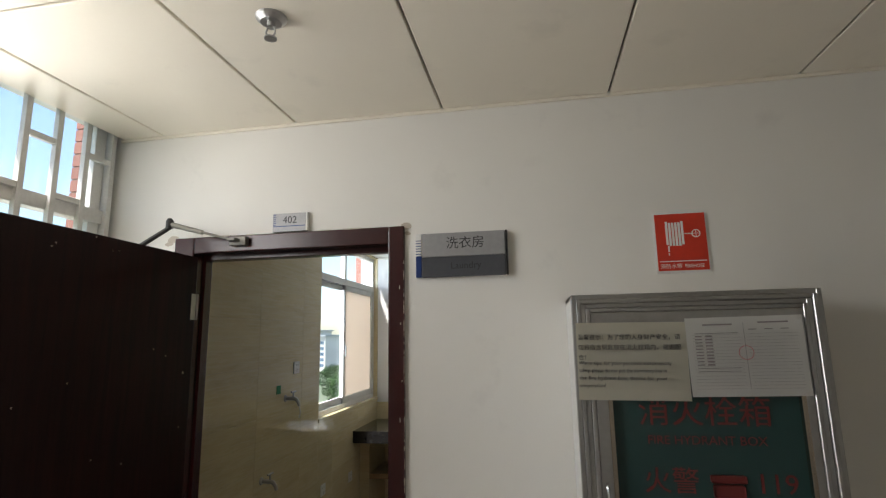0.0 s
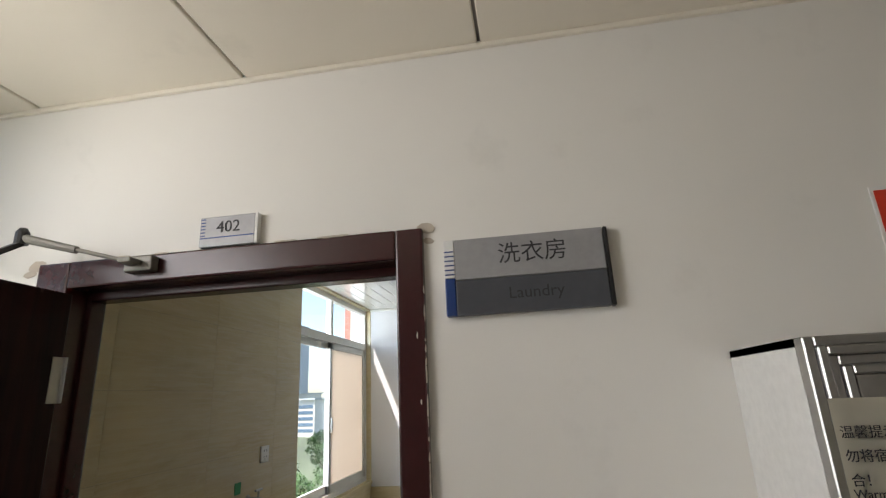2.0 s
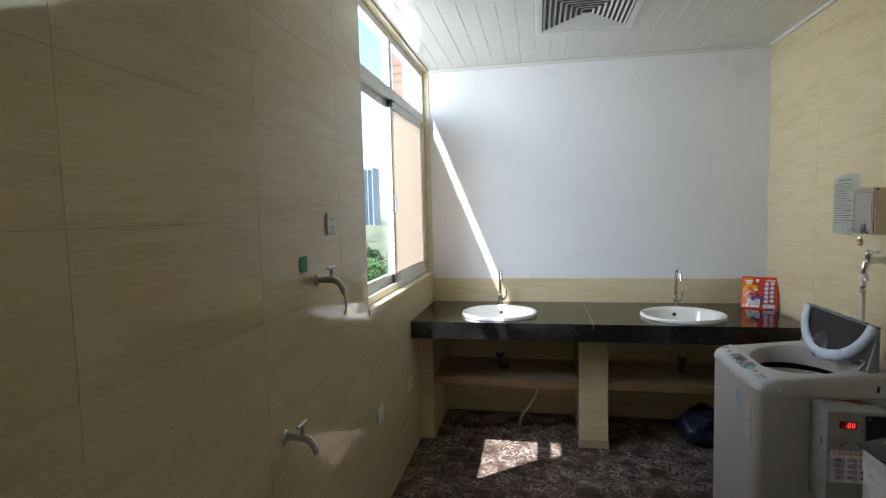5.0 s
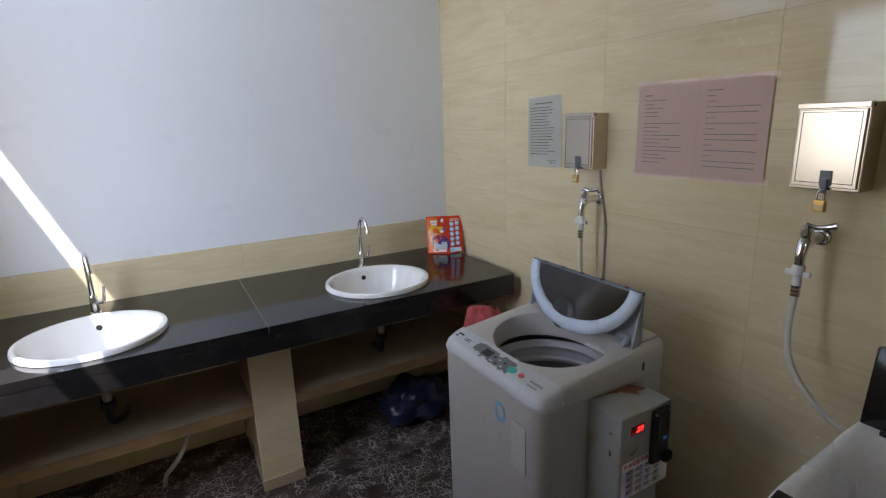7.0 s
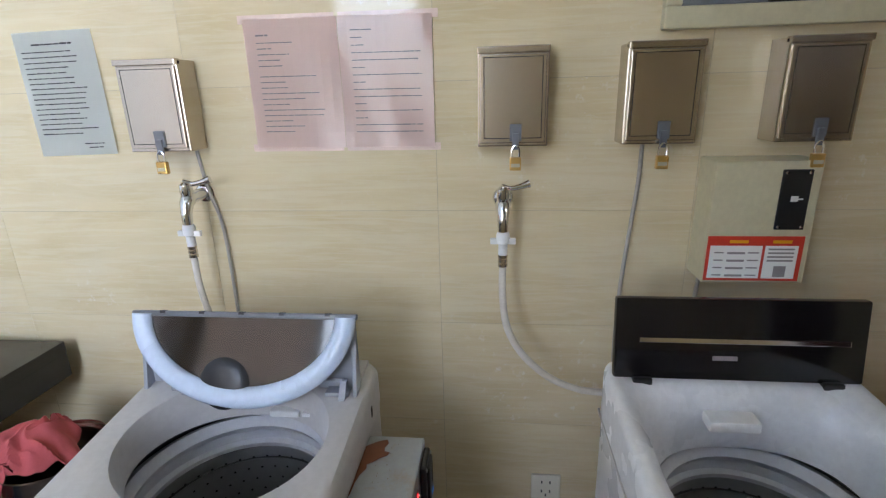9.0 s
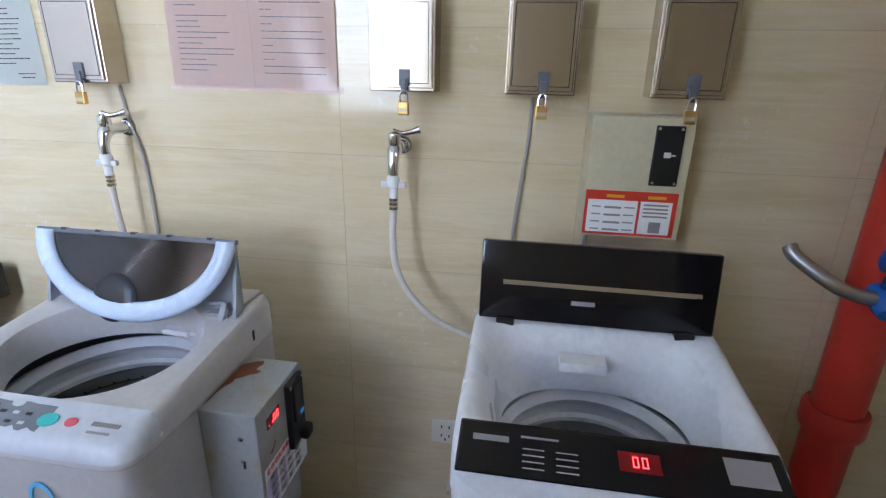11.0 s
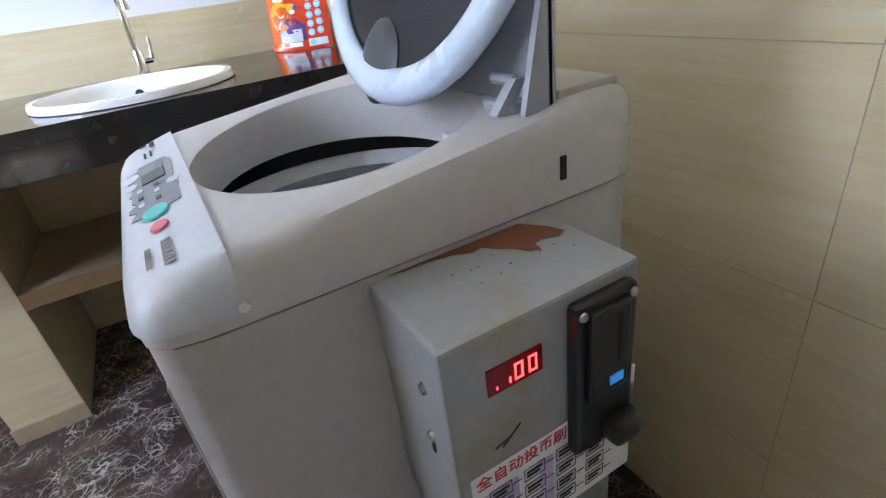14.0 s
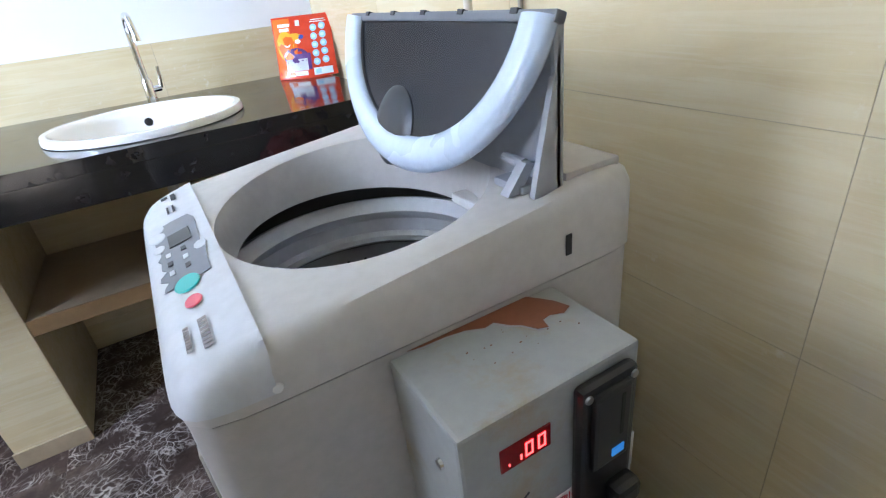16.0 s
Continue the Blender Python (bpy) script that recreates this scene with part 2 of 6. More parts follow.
BAG_BLUE = mat("pouch_blue", (0.06, 0.09, 0.36), 0.25)
BAG_ORANGE = grained("pouch_orange", (0.82, 0.17, 0.02), 0.22, vary=0.15)
BAG_PURPLE = grained("pouch_purple", (0.11, 0.05, 0.20), 0.22, vary=0.3)
BAG_SILVER = grained("pouch_silver", (0.55, 0.57, 0.62), 0.25, vary=0.2)
BAG_PALE = mat("pouch_white_blue", (0.66, 0.76, 0.86), 0.25)
BAG_YELLOW = mat("pouch_yellow", (0.85, 0.45, 0.03), 0.25)
BAG_SKY = mat("pouch_pale_blue", (0.35, 0.62, 0.85), 0.25)
GREEN_TAG = mat("green_tag", (0.03, 0.30, 0.12), 0.5)
TEAL = mat("teal_sticker", (0.06, 0.50, 0.47), 0.35)
PINK_STICK = mat("pink_red_sticker", (0.72, 0.10, 0.14), 0.35)
SKY_STICK = mat("sky_blue_sticker", (0.10, 0.45, 0.78), 0.35)
DARK_PANEL = grained("worn_dark_panel", (0.16, 0.17, 0.19), 0.35, vary=0.2)
HYDRANT_GLASS = mat("dark_teal_glass", (0.018, 0.050, 0.048), 0.10)
YELLOW_BAND = mat("yellow_band", (0.32, 0.23, 0.04), 0.3)
RUST = grained("rust_bare_metal", (0.20, 0.07, 0.03), 0.8, vary=0.3, fine=120, bump=0.4)
LILAC = grained("lilac_label", (0.62, 0.52, 0.70), 0.4, vary=0.2, scale=14)


def glow(name, colour, strength):
    m = mat(name, colour, 0.4)
    b = m.node_tree.nodes["Principled BSDF"]
    b.inputs["Emission Color"].default_value = (*colour, 1)
    b.inputs["Emission Strength"].default_value = strength
    return m


TUBE_GLOW = glow("fluorescent_tube_glow", (0.93, 1.0, 0.88), 1.9)
LED_RED = glow("red_led", (1.0, 0.06, 0.05), 0.5)
LED_BLUE = glow("blue_led", (0.06, 0.30, 0.75), 0.04)
LED_BASE = mat("dark_red_display", (0.22, 0.012, 0.015), 0.15)


def clear_glass(name, tint=(0.96, 0.98, 0.98), rough=0.02, gloss=0.05):
    m = bpy.data.materials.new(name)
    m.use_nodes = True
    t = m.node_tree
    out = t.nodes["Material Output"]
    t.nodes.remove(t.nodes["Principled BSDF"])
    tr = t.nodes.new("ShaderNodeBsdfTransparent")
    tr.inputs["Color"].default_value = (*tint, 1)
    gl = t.nodes.new("ShaderNodeBsdfGlossy")
    gl.inputs["Roughness"].default_value = rough
    mx = t.nodes.new("ShaderNodeMixShader")
    mx.inputs["Fac"].default_value = gloss
    t.links.new(tr.outputs["BSDF"], mx.inputs[1])
    t.links.new(gl.outputs["BSDF"], mx.inputs[2])
    t.links.new(mx.outputs["Shader"], out.inputs["Surface"])
    return m


GLASS = clear_glass("window_glass")


def film_glass():
    """Frosted film on a pane: it scatters light through."""
    m = bpy.data.materials.new("frosted_film")
    m.use_nodes = True
    t = m.node_tree
    b = t.nodes["Principled BSDF"]
    b.inputs["Base Color"].default_value = (0.80, 0.74, 0.66, 1)
    b.inputs["Roughness"].default_value = 0.35
    tr = t.nodes.new("ShaderNodeBsdfTranslucent")
    tr.inputs["Color"].default_value = (0.82, 0.74, 0.66, 1)
    mx = t.nodes.new("ShaderNodeMixShader")
    mx.inputs["Fac"].default_value = 0.45
    t.links.new(b.outputs["BSDF"], mx.inputs[1])
    t.links.new(tr.outputs["BSDF"], mx.inputs[2])
    t.links.new(mx.outputs["Shader"], t.nodes["Material Output"].inputs["Surface"])
    return m


FILM = film_glass()
SMOKE = clear_glass("smoked_lid_window", (0.36, 0.31, 0.29), 0.08, 0.06)


# ---- building helpers ----
def part(name, bm, material, parent=None, label="", smooth=False):
    """Links a bmesh as one mesh object, under parent if given."""
    me = bpy.data.meshes.new(name)
    bm.normal_update()
    bm.to_mesh(me)
    bm.free()
    me.materials.append(material)
    if smooth:
        me.shade_smooth()
        me.set_sharp_from_angle(angle=radians(38))
    ob = new(name, me)
    if parent is not None:
        ob.parent = parent
    if label:
        tagged(ob, label)
    return ob


def thing(name, place, label, category, group="", kind="", turn=0):
    ob = new(name)
    ob.empty_display_size = 0.1
    ob.matrix_basis = pose(*place, 0, 0, turn)
    return tagged(ob, label, category, group, kind)


def box(x0, y0, z0, x1, y1, z1, bevel=0.0, seg=2, bm=None):
    own = bm is None
    bm = bm or bmesh.new()
    r = bmesh.ops.create_cube(bm, size=1)
    vs = r["verts"]
    for v in vs:
        v.co = Vector((x0 + (v.co.x + 0.5) * (x1 - x0), y0 + (v.co.y + 0.5) * (y1 - y0), z0 + (v.co.z + 0.5) * (z1 - z0)))
    if bevel:
        edges = list({e for v in vs for e in v.link_edges})
        bmesh.ops.bevel(bm, geom=edges, offset=bevel, segments=seg, profile=0.6, affect="EDGES")
    return bm


def join(*bms):
    out = bms[0]
    for b in bms[1:]:
        tmp = bpy.data.meshes.new("tmp")
        b.to_mesh(tmp)
        b.free()
        out.from_mesh(tmp)
        bpy.data.meshes.remove(tmp)
    return out


def prism(outline, depth, axis="y", at=0.0, bevel=0.0):
    """An outline of (a, b) pairs, pushed along an axis from at by depth. axis y: (x, z); x: (y, z); z: (x, y)."""
    bm = bmesh.new()

    def p(a, b, d):
        return {"y": (a, d, b), "x": (d, a, b), "z": (a, b, d)}[axis]
    lo = [bm.verts.new(p(a, b, at)) for a, b in outline]
    hi = [bm.verts.new(p(a, b, at + depth)) for a, b in outline]
    bm.faces.new(lo)
    bm.faces.new(hi[::-1])
    n = len(outline)
    for i in range(n):
        bm.faces.new((lo[i], hi[i], hi[(i + 1) % n], lo[(i + 1) % n]))
    bmesh.ops.recalc_face_normals(bm, faces=bm.faces)
    if bevel:
        bmesh.ops.bevel(bm, geom=list(bm.edges), offset=bevel, segments=2, profile=0.6, affect="EDGES", clamp_overlap=True)
    return bm


def smooth_path(pts, steps=8):
    """Catmull-Rom through the points."""
    pts = [Vector(p) for p in pts]
    q = [2 * pts[0] - pts[1], *pts, 2 * pts[-1] - pts[-2]]
    out = []
    for i in range(1, len(q) - 2):
        a, b, c, d = q[i - 1:i + 3]
        for k in range(steps):
            u = k / steps
            out.append(0.5 * (2 * b + (c - a) * u + (2 * a - 5 * b + 4 * c - d) * u * u + (3 * b - a - 3 * c + d) * u ** 3))
    out.append(pts[-1])
    return out


def tube(pts, radius, sides=10, steps=8, curved=True, bm=None):
    """A round bar along a path; radius may be a list, one for each given point."""
    path = smooth_path(pts, steps) if curved and len(pts) > 2 else [Vector(p) for p in pts]
    n = len(path)
    if isinstance(radius, (list, tuple)):
        rs = [float(np.interp(i / (n - 1) * (len(radius) - 1), range(len(radius)), radius)) for i in range(n)]
    else:
        rs = [radius] * n
    bm = bm or bmesh.new()
    rings, up = [], None
    for i, c in enumerate(path):
        d = (path[min(i + 1, n - 1)] - path[max(i - 1, 0)]).normalized()
        if up is None:
            up = d.orthogonal().normalized()
        up = (up - d * up.dot(d)).normalized()
        side = d.cross(up)
        rings.append([bm.verts.new(c + rs[i] * (math.cos(a) * up + math.sin(a) * side)) for a in (2 * math.pi * k / sides for k in range(sides))])
    for a, b in zip(rings, rings[1:]):
        for k in range(sides):
            bm.faces.new((a[k], a[(k + 1) % sides], b[(k + 1) % sides], b[k]))
    bm.faces.new(rings[0][::-1])
    bm.faces.new(rings[-1])
    return bm


def lathe(profile, centre=(0, 0, 0), sides=28, sx=1.0, sy=1.0, bm=None):
    """Turns (radius, height) pairs round the z axis."""
    bm = bm or bmesh.new()
    rings = []
    for r, z in profile:
        rings.append([bm.verts.new((centre[0] + sx * r * math.cos(2 * math.pi * k / sides), centre[1] + sy * r * math.sin(2 * math.pi * k / sides), centre[2] + z)) for k in range(sides)])
    for a, b in zip(rings, rings[1:]):
        for k in range(sides):
            bm.faces.new((a[k], a[(k + 1) % sides], b[(k + 1) % sides], b[k]))
    bm.faces.new(rings[0][::-1])
    bm.faces.new(rings[-1])
    return bm


def shell_rings(rings):
    """Joins rings of points of equal count into one skin."""
    bm = bmesh.new()
    vs = [[bm.verts.new(p) for p in ring] for ring in rings]
    n = len(rings[0])
    for a, b in zip(vs, vs[1:]):
        for k in range(n):
            bm.faces.new((a[k], a[(k + 1) % n], b[(k + 1) % n], b[k]))
    return bm


def super_point(a, cx, cy, hx, hy, power):
    """A point of a rounded rectangle (power 2: an ellipse) in the direction a."""
    c, s = math.cos(a), math.sin(a)
    r = (abs(c / hx) ** power + abs(s / hy) ** power) ** (-1 / power)
    return cx + r * c, cy + r * s


def move(bm, m):
    bmesh.ops.transform(bm, matrix=m, verts=bm.verts)
    return bm


def words(body, size, material, parent, m, name="lettering", align="LEFT", depth=0.0004, squeeze=1.0, label=""):
    """Lettering in the built-in font as a mesh part; it stands in the local x-y plane of m."""
    cu = bpy.data.curves.new("lettering", "FONT")
    cu.body, cu.size, cu.align_x, cu.align_y, cu.extrude = body, size, align, "CENTER", depth
    cu.resolution_u = 3
    tmp = new("tmp_text", cu)
    bpy.context.view_layer.update()
    me = bpy.data.meshes.new_from_object(tmp.evaluated_get(bpy.context.evaluated_depsgraph_get()))
    bpy.data.objects.remove(tmp)
    me.transform(m @ Matrix.Diagonal((squeeze, 1, 1, 1)))
    me.materials.clear()
    me.materials.append(material)
    ob = new(name, me)
    ob.parent = parent
    if label:
        tagged(ob, label)
    return ob


SOUTH = Matrix(((1, 0, 0, 0), (0, 0, -1, 0), (0, 1, 0, 0), (0, 0, 0, 1)))    # sign plane that faces -y
WEST = Matrix(((0, 0, -1, 0), (-1, 0, 0, 0), (0, 1, 0, 0), (0, 0, 0, 1)))    # sign plane that faces -x


def bars(rows, material, parent, m, name="printed_text"):
    """Unreadable printing: flat bars (x, y, width, height) in the plane of m."""
    bm = bmesh.new()
    for x, y, w, h in rows:
        box(x, y, 0, x + w, y + h, 0.0005, bm=bm)
    ob = part(name, move(bm, m), material, parent)
    return tagged(ob, kind="stuff") if len(rows) > 3 else ob


# ---- plan (metres) ----
WX, EX, SY, NY = -1.28, 1.078, 3.20, 6.705      # laundry: west, east, south, north faces
DY, CW, CEIL, RCEIL = 3.0, -1.255, 2.578, 2.62  # door wall face, corridor west end, ceilings
WIN_S, SILL, WIN_T = 5.165, 1.088, 2.604         # laundry window opening


def structure(name, bm, material, label, category="wall"):
    return tagged(part(name, bm, material), label, category, kind="structure")


# corridor shell
structure("floor_corridor", box(-1.40, -1.5, -0.12, 5.0, 3.0, 0.0), CORRIDOR_FLOOR, "pale glossy corridor floor", "floor")
door_wall = join(
    box(-1.40, DY, 0, -0.95, SY - 0.012, 2.70), box(-0.003, DY, 0, 5.0, SY - 0.012, 2.70), box(-0.95, DY, 2.128, -0.003, SY - 0.012, 2.70))
structure("wall_door_side", door_wall, WALL_WHITE, "off-white painted plaster wall with scuffs beside the laundry door")
structure("wall_corridor_south", box(-1.6, -1.7, 0, 5.0, -1.5, 2.7), WALL_WHITE, "off-white painted corridor wall")
structure("wall_corridor_east", box(5.0, -1.7, 0, 5.2, 3.2, 2.7), WALL_WHITE, "off-white painted corridor end wall")
structure("wall_corridor_west", join(box(-1.40, -1.5, 0, CW, 3.0, 0.95), box(-1.40, -1.5, 0.95, CW, 0.75, 2.7), box(-1.40, 0.75, 2.665, CW, 3.0, 2.7)),
          WALL_WHITE, "white painted wall below the corridor window")
bm = bmesh.new()
xs = [-1.25, -1.05, -0.449, 0.152, 0.765, 1.39, 2.0, 2.61, 3.22, 3.83, 4.44, 5.0]
ys = [-1.5, -0.26, 0.96, 2.18, 3.0]
for x0, x1 in zip(xs, xs[1:]):
    for y0, y1 in zip(ys, ys[1:]):
        box(x0 + 0.004, y0 + 0.004, CEIL, x1 - 0.004, y1 - 0.004, CEIL + 0.02, bevel=0.003, seg=1, bm=bm)
structure("ceiling_corridor", bm, CEIL_PANEL, "cream ceiling boards with narrow joints", "ceiling")
structure("ceiling_corridor_backing", box(CW + 0.006, -1.5, CEIL + 0.012, 5.0, 3.0, CEIL + 0.12), GROOVE, "grey backing above the ceiling joints", "ceiling")
# thin shadow trim between wall and ceiling
structure("trim_ceiling", box(CW, DY - 0.012, CEIL - 0.012, 5.0, DY, CEIL, 0.003), CEIL_PANEL, "cream trim strip under the ceiling", "trim")

# laundry shell
structure("floor_bed", box(WX - 0.2, 3.0, -0.12, EX + 0.2, NY + 0.2, -0.0014), FLOOR_JOINT, "mortar bed under the dark floor tiles", "floor")
structure("wall_north", box(WX - 0.2, NY, 0, EX + 0.2, NY + 0.2, 2.75), LAUNDRY_WHITE, "white painted wall above the wash basins")
structure("wall_east", box(EX + 0.0012, SY - 0.012, 0, EX + 0.2, NY, 2.75), GROUT, "wall behind cream streaked tiles")
structure("wall_west", join(
    box(WX - 0.11, SY - 0.012, 0, WX - 0.0012, WIN_S, 2.75), box(WX - 0.11, WIN_S, 0, WX - 0.0012, NY, SILL - 0.012), box(WX - 0.11, WIN_S, WIN_T + 0.012, WX - 0.0012, NY, 2.75)),
    GROUT, "wall behind cream streaked tiles round the window")
structure("wall_south_backing", join(box(WX, SY - 0.012, 0, -0.95, SY - 0.0012, 2.75), box(0.0, SY - 0.012, 0, EX + 0.012, SY - 0.0012, 2.75), box(-0.95, SY - 0.012, 2.13, 0.0, SY - 0.0012, 2.75)),
          GROUT, "wall behind cream tiles on the door side")
bm = bmesh.new()
x = WX
while x < EX:
    x1 = min(x + 0.1, EX)
    box(x + 0.0015, SY, RCEIL, x1 - 0.0015, NY, RCEIL + 0.012, bevel=0.0025, seg=1, bm=bm)
    x = x1
structure("ceiling_laundry", bm, PVC_CEIL, "glossy white plastic ceiling strips", "ceiling")
structure("ceiling_laundry_backing", box(WX - 0.1, SY, RCEIL + 0.002, EX + 0.2, NY, RCEIL + 0.15), ALU_WHITE, "pale backing above the ceiling strips", "ceiling")
structure("trim_laundry_ceiling", join(box(WX, NY - 0.02, RCEIL - 0.02, EX, NY, RCEIL, 0.004), box(EX - 0.02, SY, RCEIL - 0.02, EX, NY, RCEIL, 0.004),
                                       box(WX, SY, RCEIL - 0.02, WX + 0.02, WIN_S, RCEIL, 0.004)), PVC_CEIL, "white plastic ceiling edge trim", "trim")

# window reveal of the laundry
structure("window_reveal", join(box(WX - 0.11, WIN_S - 0.012, SILL, WX, WIN_S, WIN_T), box(WX - 0.11, WIN_S, WIN_T, WX, NY, WIN_T + 0.012),
                                box(WX - 0.11, NY - 0.01, SILL, WX, NY, WIN_T)), CREAM_TILE, "cream tiled window reveal", "trim")
structure("window_sill_board", box(WX - 0.11, WIN_S, SILL - 0.03, WX + 0.008, NY, SILL, 0.004), CREAM_TILE, "cream tiled window sill", "sill")


def laundry_window():
    w = tagged(new("window_1"), "white aluminium sliding window with fixed lights above", "window", kind="structure")
    gx0, gx1 = -1.372, -1.322
    n0, s0 = NY - 0.012, WIN_S + 0.002
    mull, tran = 5.83, 2.255
    fr = join(box(gx0, s0, SILL, gx1, s0 + 0.045, WIN_T), box(gx0, n0 - 0.045, SILL, gx1, n0, WIN_T),
              box(gx0, s0 + 0.045, SILL, gx1, n0 - 0.045, SILL + 0.04), box(gx0, s0 + 0.045, WIN_T - 0.04, gx1, n0 - 0.045, WIN_T), box(gx0 + 0.002, s0 + 0.045, tran - 0.03, gx1 + 0.004, n0 - 0.045, tran + 0.03))
    part("window_frame", fr, ALU_WHITE, w)
    part("mullion", box(gx0 + 0.004, mull - 0.025, tran + 0.03, gx1 - 0.004, mull + 0.025, WIN_T - 0.04, 0.003), ALU_WHITE, w)
    for name, a, b, off, gl in (("sash", s0 + 0.045, mull + 0.03, 0.0, GLASS), ("sash", mull - 0.03, n0 - 0.045, 0.024, FILM)):
        x0, x1 = gx0 + 0.002 + off, gx0 + 0.022 + off
        sa = part(name, join(box(x0, a, SILL + 0.04, x1, a + 0.045, tran - 0.03, 0.003), box(x0, b - 0.045, SILL + 0.04, x1, b, tran - 0.03, 0.003),
                             box(x0, a, SILL + 0.04, x1, b, SILL + 0.10, 0.003), box(x0, a, tran - 0.08, x1, b, tran - 0.03, 0.003)), ALU_WHITE, w)
        p = part("pane", box(x0 + 0.008, a + 0.045, SILL + 0.10, x0 + 0.012, b - 0.045, tran - 0.08), gl, sa)
        p.visible_shadow = gl is FILM
    part("sash_lock", box(gx1 - 0.004, mull - 0.012, 1.55, gx1 + 0.012, mull + 0.012, 1.66, 0.004), ALU_WHITE, w)
    for a, b in ((s0 + 0.045, mull - 0.025), (mull + 0.025, n0 - 0.045)):
        p = part("pane", box(-1.349, a, tran + 0.03, -1.345, b, WIN_T - 0.04), GLASS, w)
        p.visible_shadow = False


laundry_window()


def corridor_window():
    w = tagged(new("window_2"), "white aluminium corridor window with narrow bars", "window", kind="structure")
    x0, x1, y0, y1, z0, z1 = -1.335, -1.285, 0.75, 2.99, 0.95, 2.665
    part("window_frame", join(box(x0, y0 + 0.05, z0, x1, y1 - 0.03, z0 + 0.05), box(x0, y0 + 0.05, z1 - 0.06, x1, y1 - 0.03, z1), box(x0, y0, z0, x1, y0 + 0.05, z1), box(x0, y1 - 0.03, z0, x1, y1, z1)), ALU_WHITE, w)
    part("transom", box(x0 + 0.002, y0 + 0.05, 2.20, x1 + 0.01, y1 - 0.03, 2.255, 0.003), ALU_WHITE, w)
    for y in (1.3, 1.86, 2.42, 2.925):
        part("mullion", box(x0 + 0.003, y - 0.025, z0, x1 - 0.003, y + 0.025, z1, 0.003), ALU_WHITE, w)
    bars_y = [2.965 - 0.1235 * k for k in range(18)]
    for y in bars_y:
        part("guard_bar", box(-1.282, y - 0.011, z0, -1.260, y + 0.011, z1 - 0.02, 0.002), ALU_WHITE, w)
    for k, y in enumerate(bars_y[:-1]):
        for z in ((2.26, 1.86, 1.46, 1.06), (2.46, 2.06, 1.66, 1.26))[(k + 1) % 2]:
            part("guard_rung", box(-1.280, y - 0.1125, z - 0.011, -1.262, y - 0.011, z + 0.011, 0.001, 1), ALU_WHITE, w)
    p = part("pane", box(-1.312, y0, z0, -1.308, y1, z1), GLASS, w)
    p.visible_shadow = False


corridor_window()

# ---- doorway: frame and leaf ----


def door_frame():
    f = tagged(new("door_frame"), "maroon painted wooden door frame with chipped edges", "door frame", kind="structure")
    y0, y1 = DY - 0.016, 3.10
    part("jamb", join(box(-0.952, y0, 0, -0.866, y1, 2.128, 0.005), box(-0.870, DY + 0.05, 0, -0.856, y1 - 0.002, 2.06, 0.004)), FRAME_WOOD, f)
    part("jamb", join(box(-0.060, y0, 0, 0.0, y1, 2.128, 0.005), box(-0.076, DY + 0.05, 0, -0.05, y1 - 0.002, 2.06, 0.004)), FRAME_WOOD, f)
    part("head", join(box(-0.866, y0, 2.062, -0.060, y1, 2.128, 0.005), box(-0.868, DY + 0.05, 2.042, -0.06, y1 - 0.002, 2.07, 0.004)), FRAME_WOOD, f)
    # chipped paint and broken plaster at the edge of the frame
    rng = random.Random(4)
    bm = bmesh.new()
    tmp = bpy.data.meshes.new("tmp")
    for k in range(64):
        z = rng.choice((rng.uniform(0.2, 2.05), rng.uniform(1.2, 1.95)))
        h, w, x = rng.uniform(0.003, 0.014), rng.uniform(0.0006, 0.0022), rng.choice((0.0, 0.0, 0.0, 0.0, 0.0, 0.0, rng.uniform(-0.02, 0.0)))
        flake = prism([(x + w * rng.uniform(0.5, 1.1) * math.cos(q), z + h * rng.uniform(0.5, 1.1) * math.sin(q)) for q in (2 * math.pi * i / 8 for i in range(8))], 0.004, "y", y0 - 0.0012 - 0.00004 * k)
        flake.to_mesh(tmp)
        flake.free()
        bm.from_mesh(tmp)
    bpy.data.meshes.remove(tmp)
    for k in range(10):
        x = rng.uniform(-0.9, -0.02)
        box(x, y0 - 0.0012 - 0.0001 * k, 2.128 - rng.uniform(0.002, 0.004), x + rng.uniform(0.01, 0.06), y0 + 0.004, 2.1288 + 0.0001 * k, 0.0006, 1, bm)
    tagged(part("chip", bm, CHIP, f, "bare plaster where the paint has chipped off"), kind="stuff")
    bm = bmesh.new()
    for cx, cz, s in ((0.006, 2.13, 0.022), (-0.965, 2.125, 0.03), (-0.99, 2.11, 0.018), (0.012, 2.10, 0.014)):
        outline = [(cx + s * rng.uniform(0.6, 1.2) * math.cos(a), cz + 0.6 * s * rng.uniform(0.6, 1.2) * math.sin(a)) for a in (2 * math.pi * i / 9 for i in range(9))]
        tmp = bpy.data.meshes.new("tmp")
        b2 = prism(outline, 0.004, "y", DY - 0.0016)
        b2.to_mesh(tmp)
        b2.free()
        bm.from_mesh(tmp)
        bpy.data.meshes.remove(tmp)
    part("broken_plaster", bm, CHIP, f, "ragged filler at the frame corners")
    part("strike_plate", box(-0.0785, DY + 0.062, 0.98, -0.0755, DY + 0.088, 1.16, 0.001), STEEL, f)


door_frame()
structure("door_reveal", join(box(-0.975, 3.101, 0.0, -0.957, SY + 0.002, 2.14), box(-0.057, 3.101, 0.0, 0.014, SY + 0.002, 2.14), box(-0.957, 3.101, 2.122, -0.057, SY + 0.002, 2.14)), CREAM_TILE, "cream tiled reveal behind the door frame", "trim")


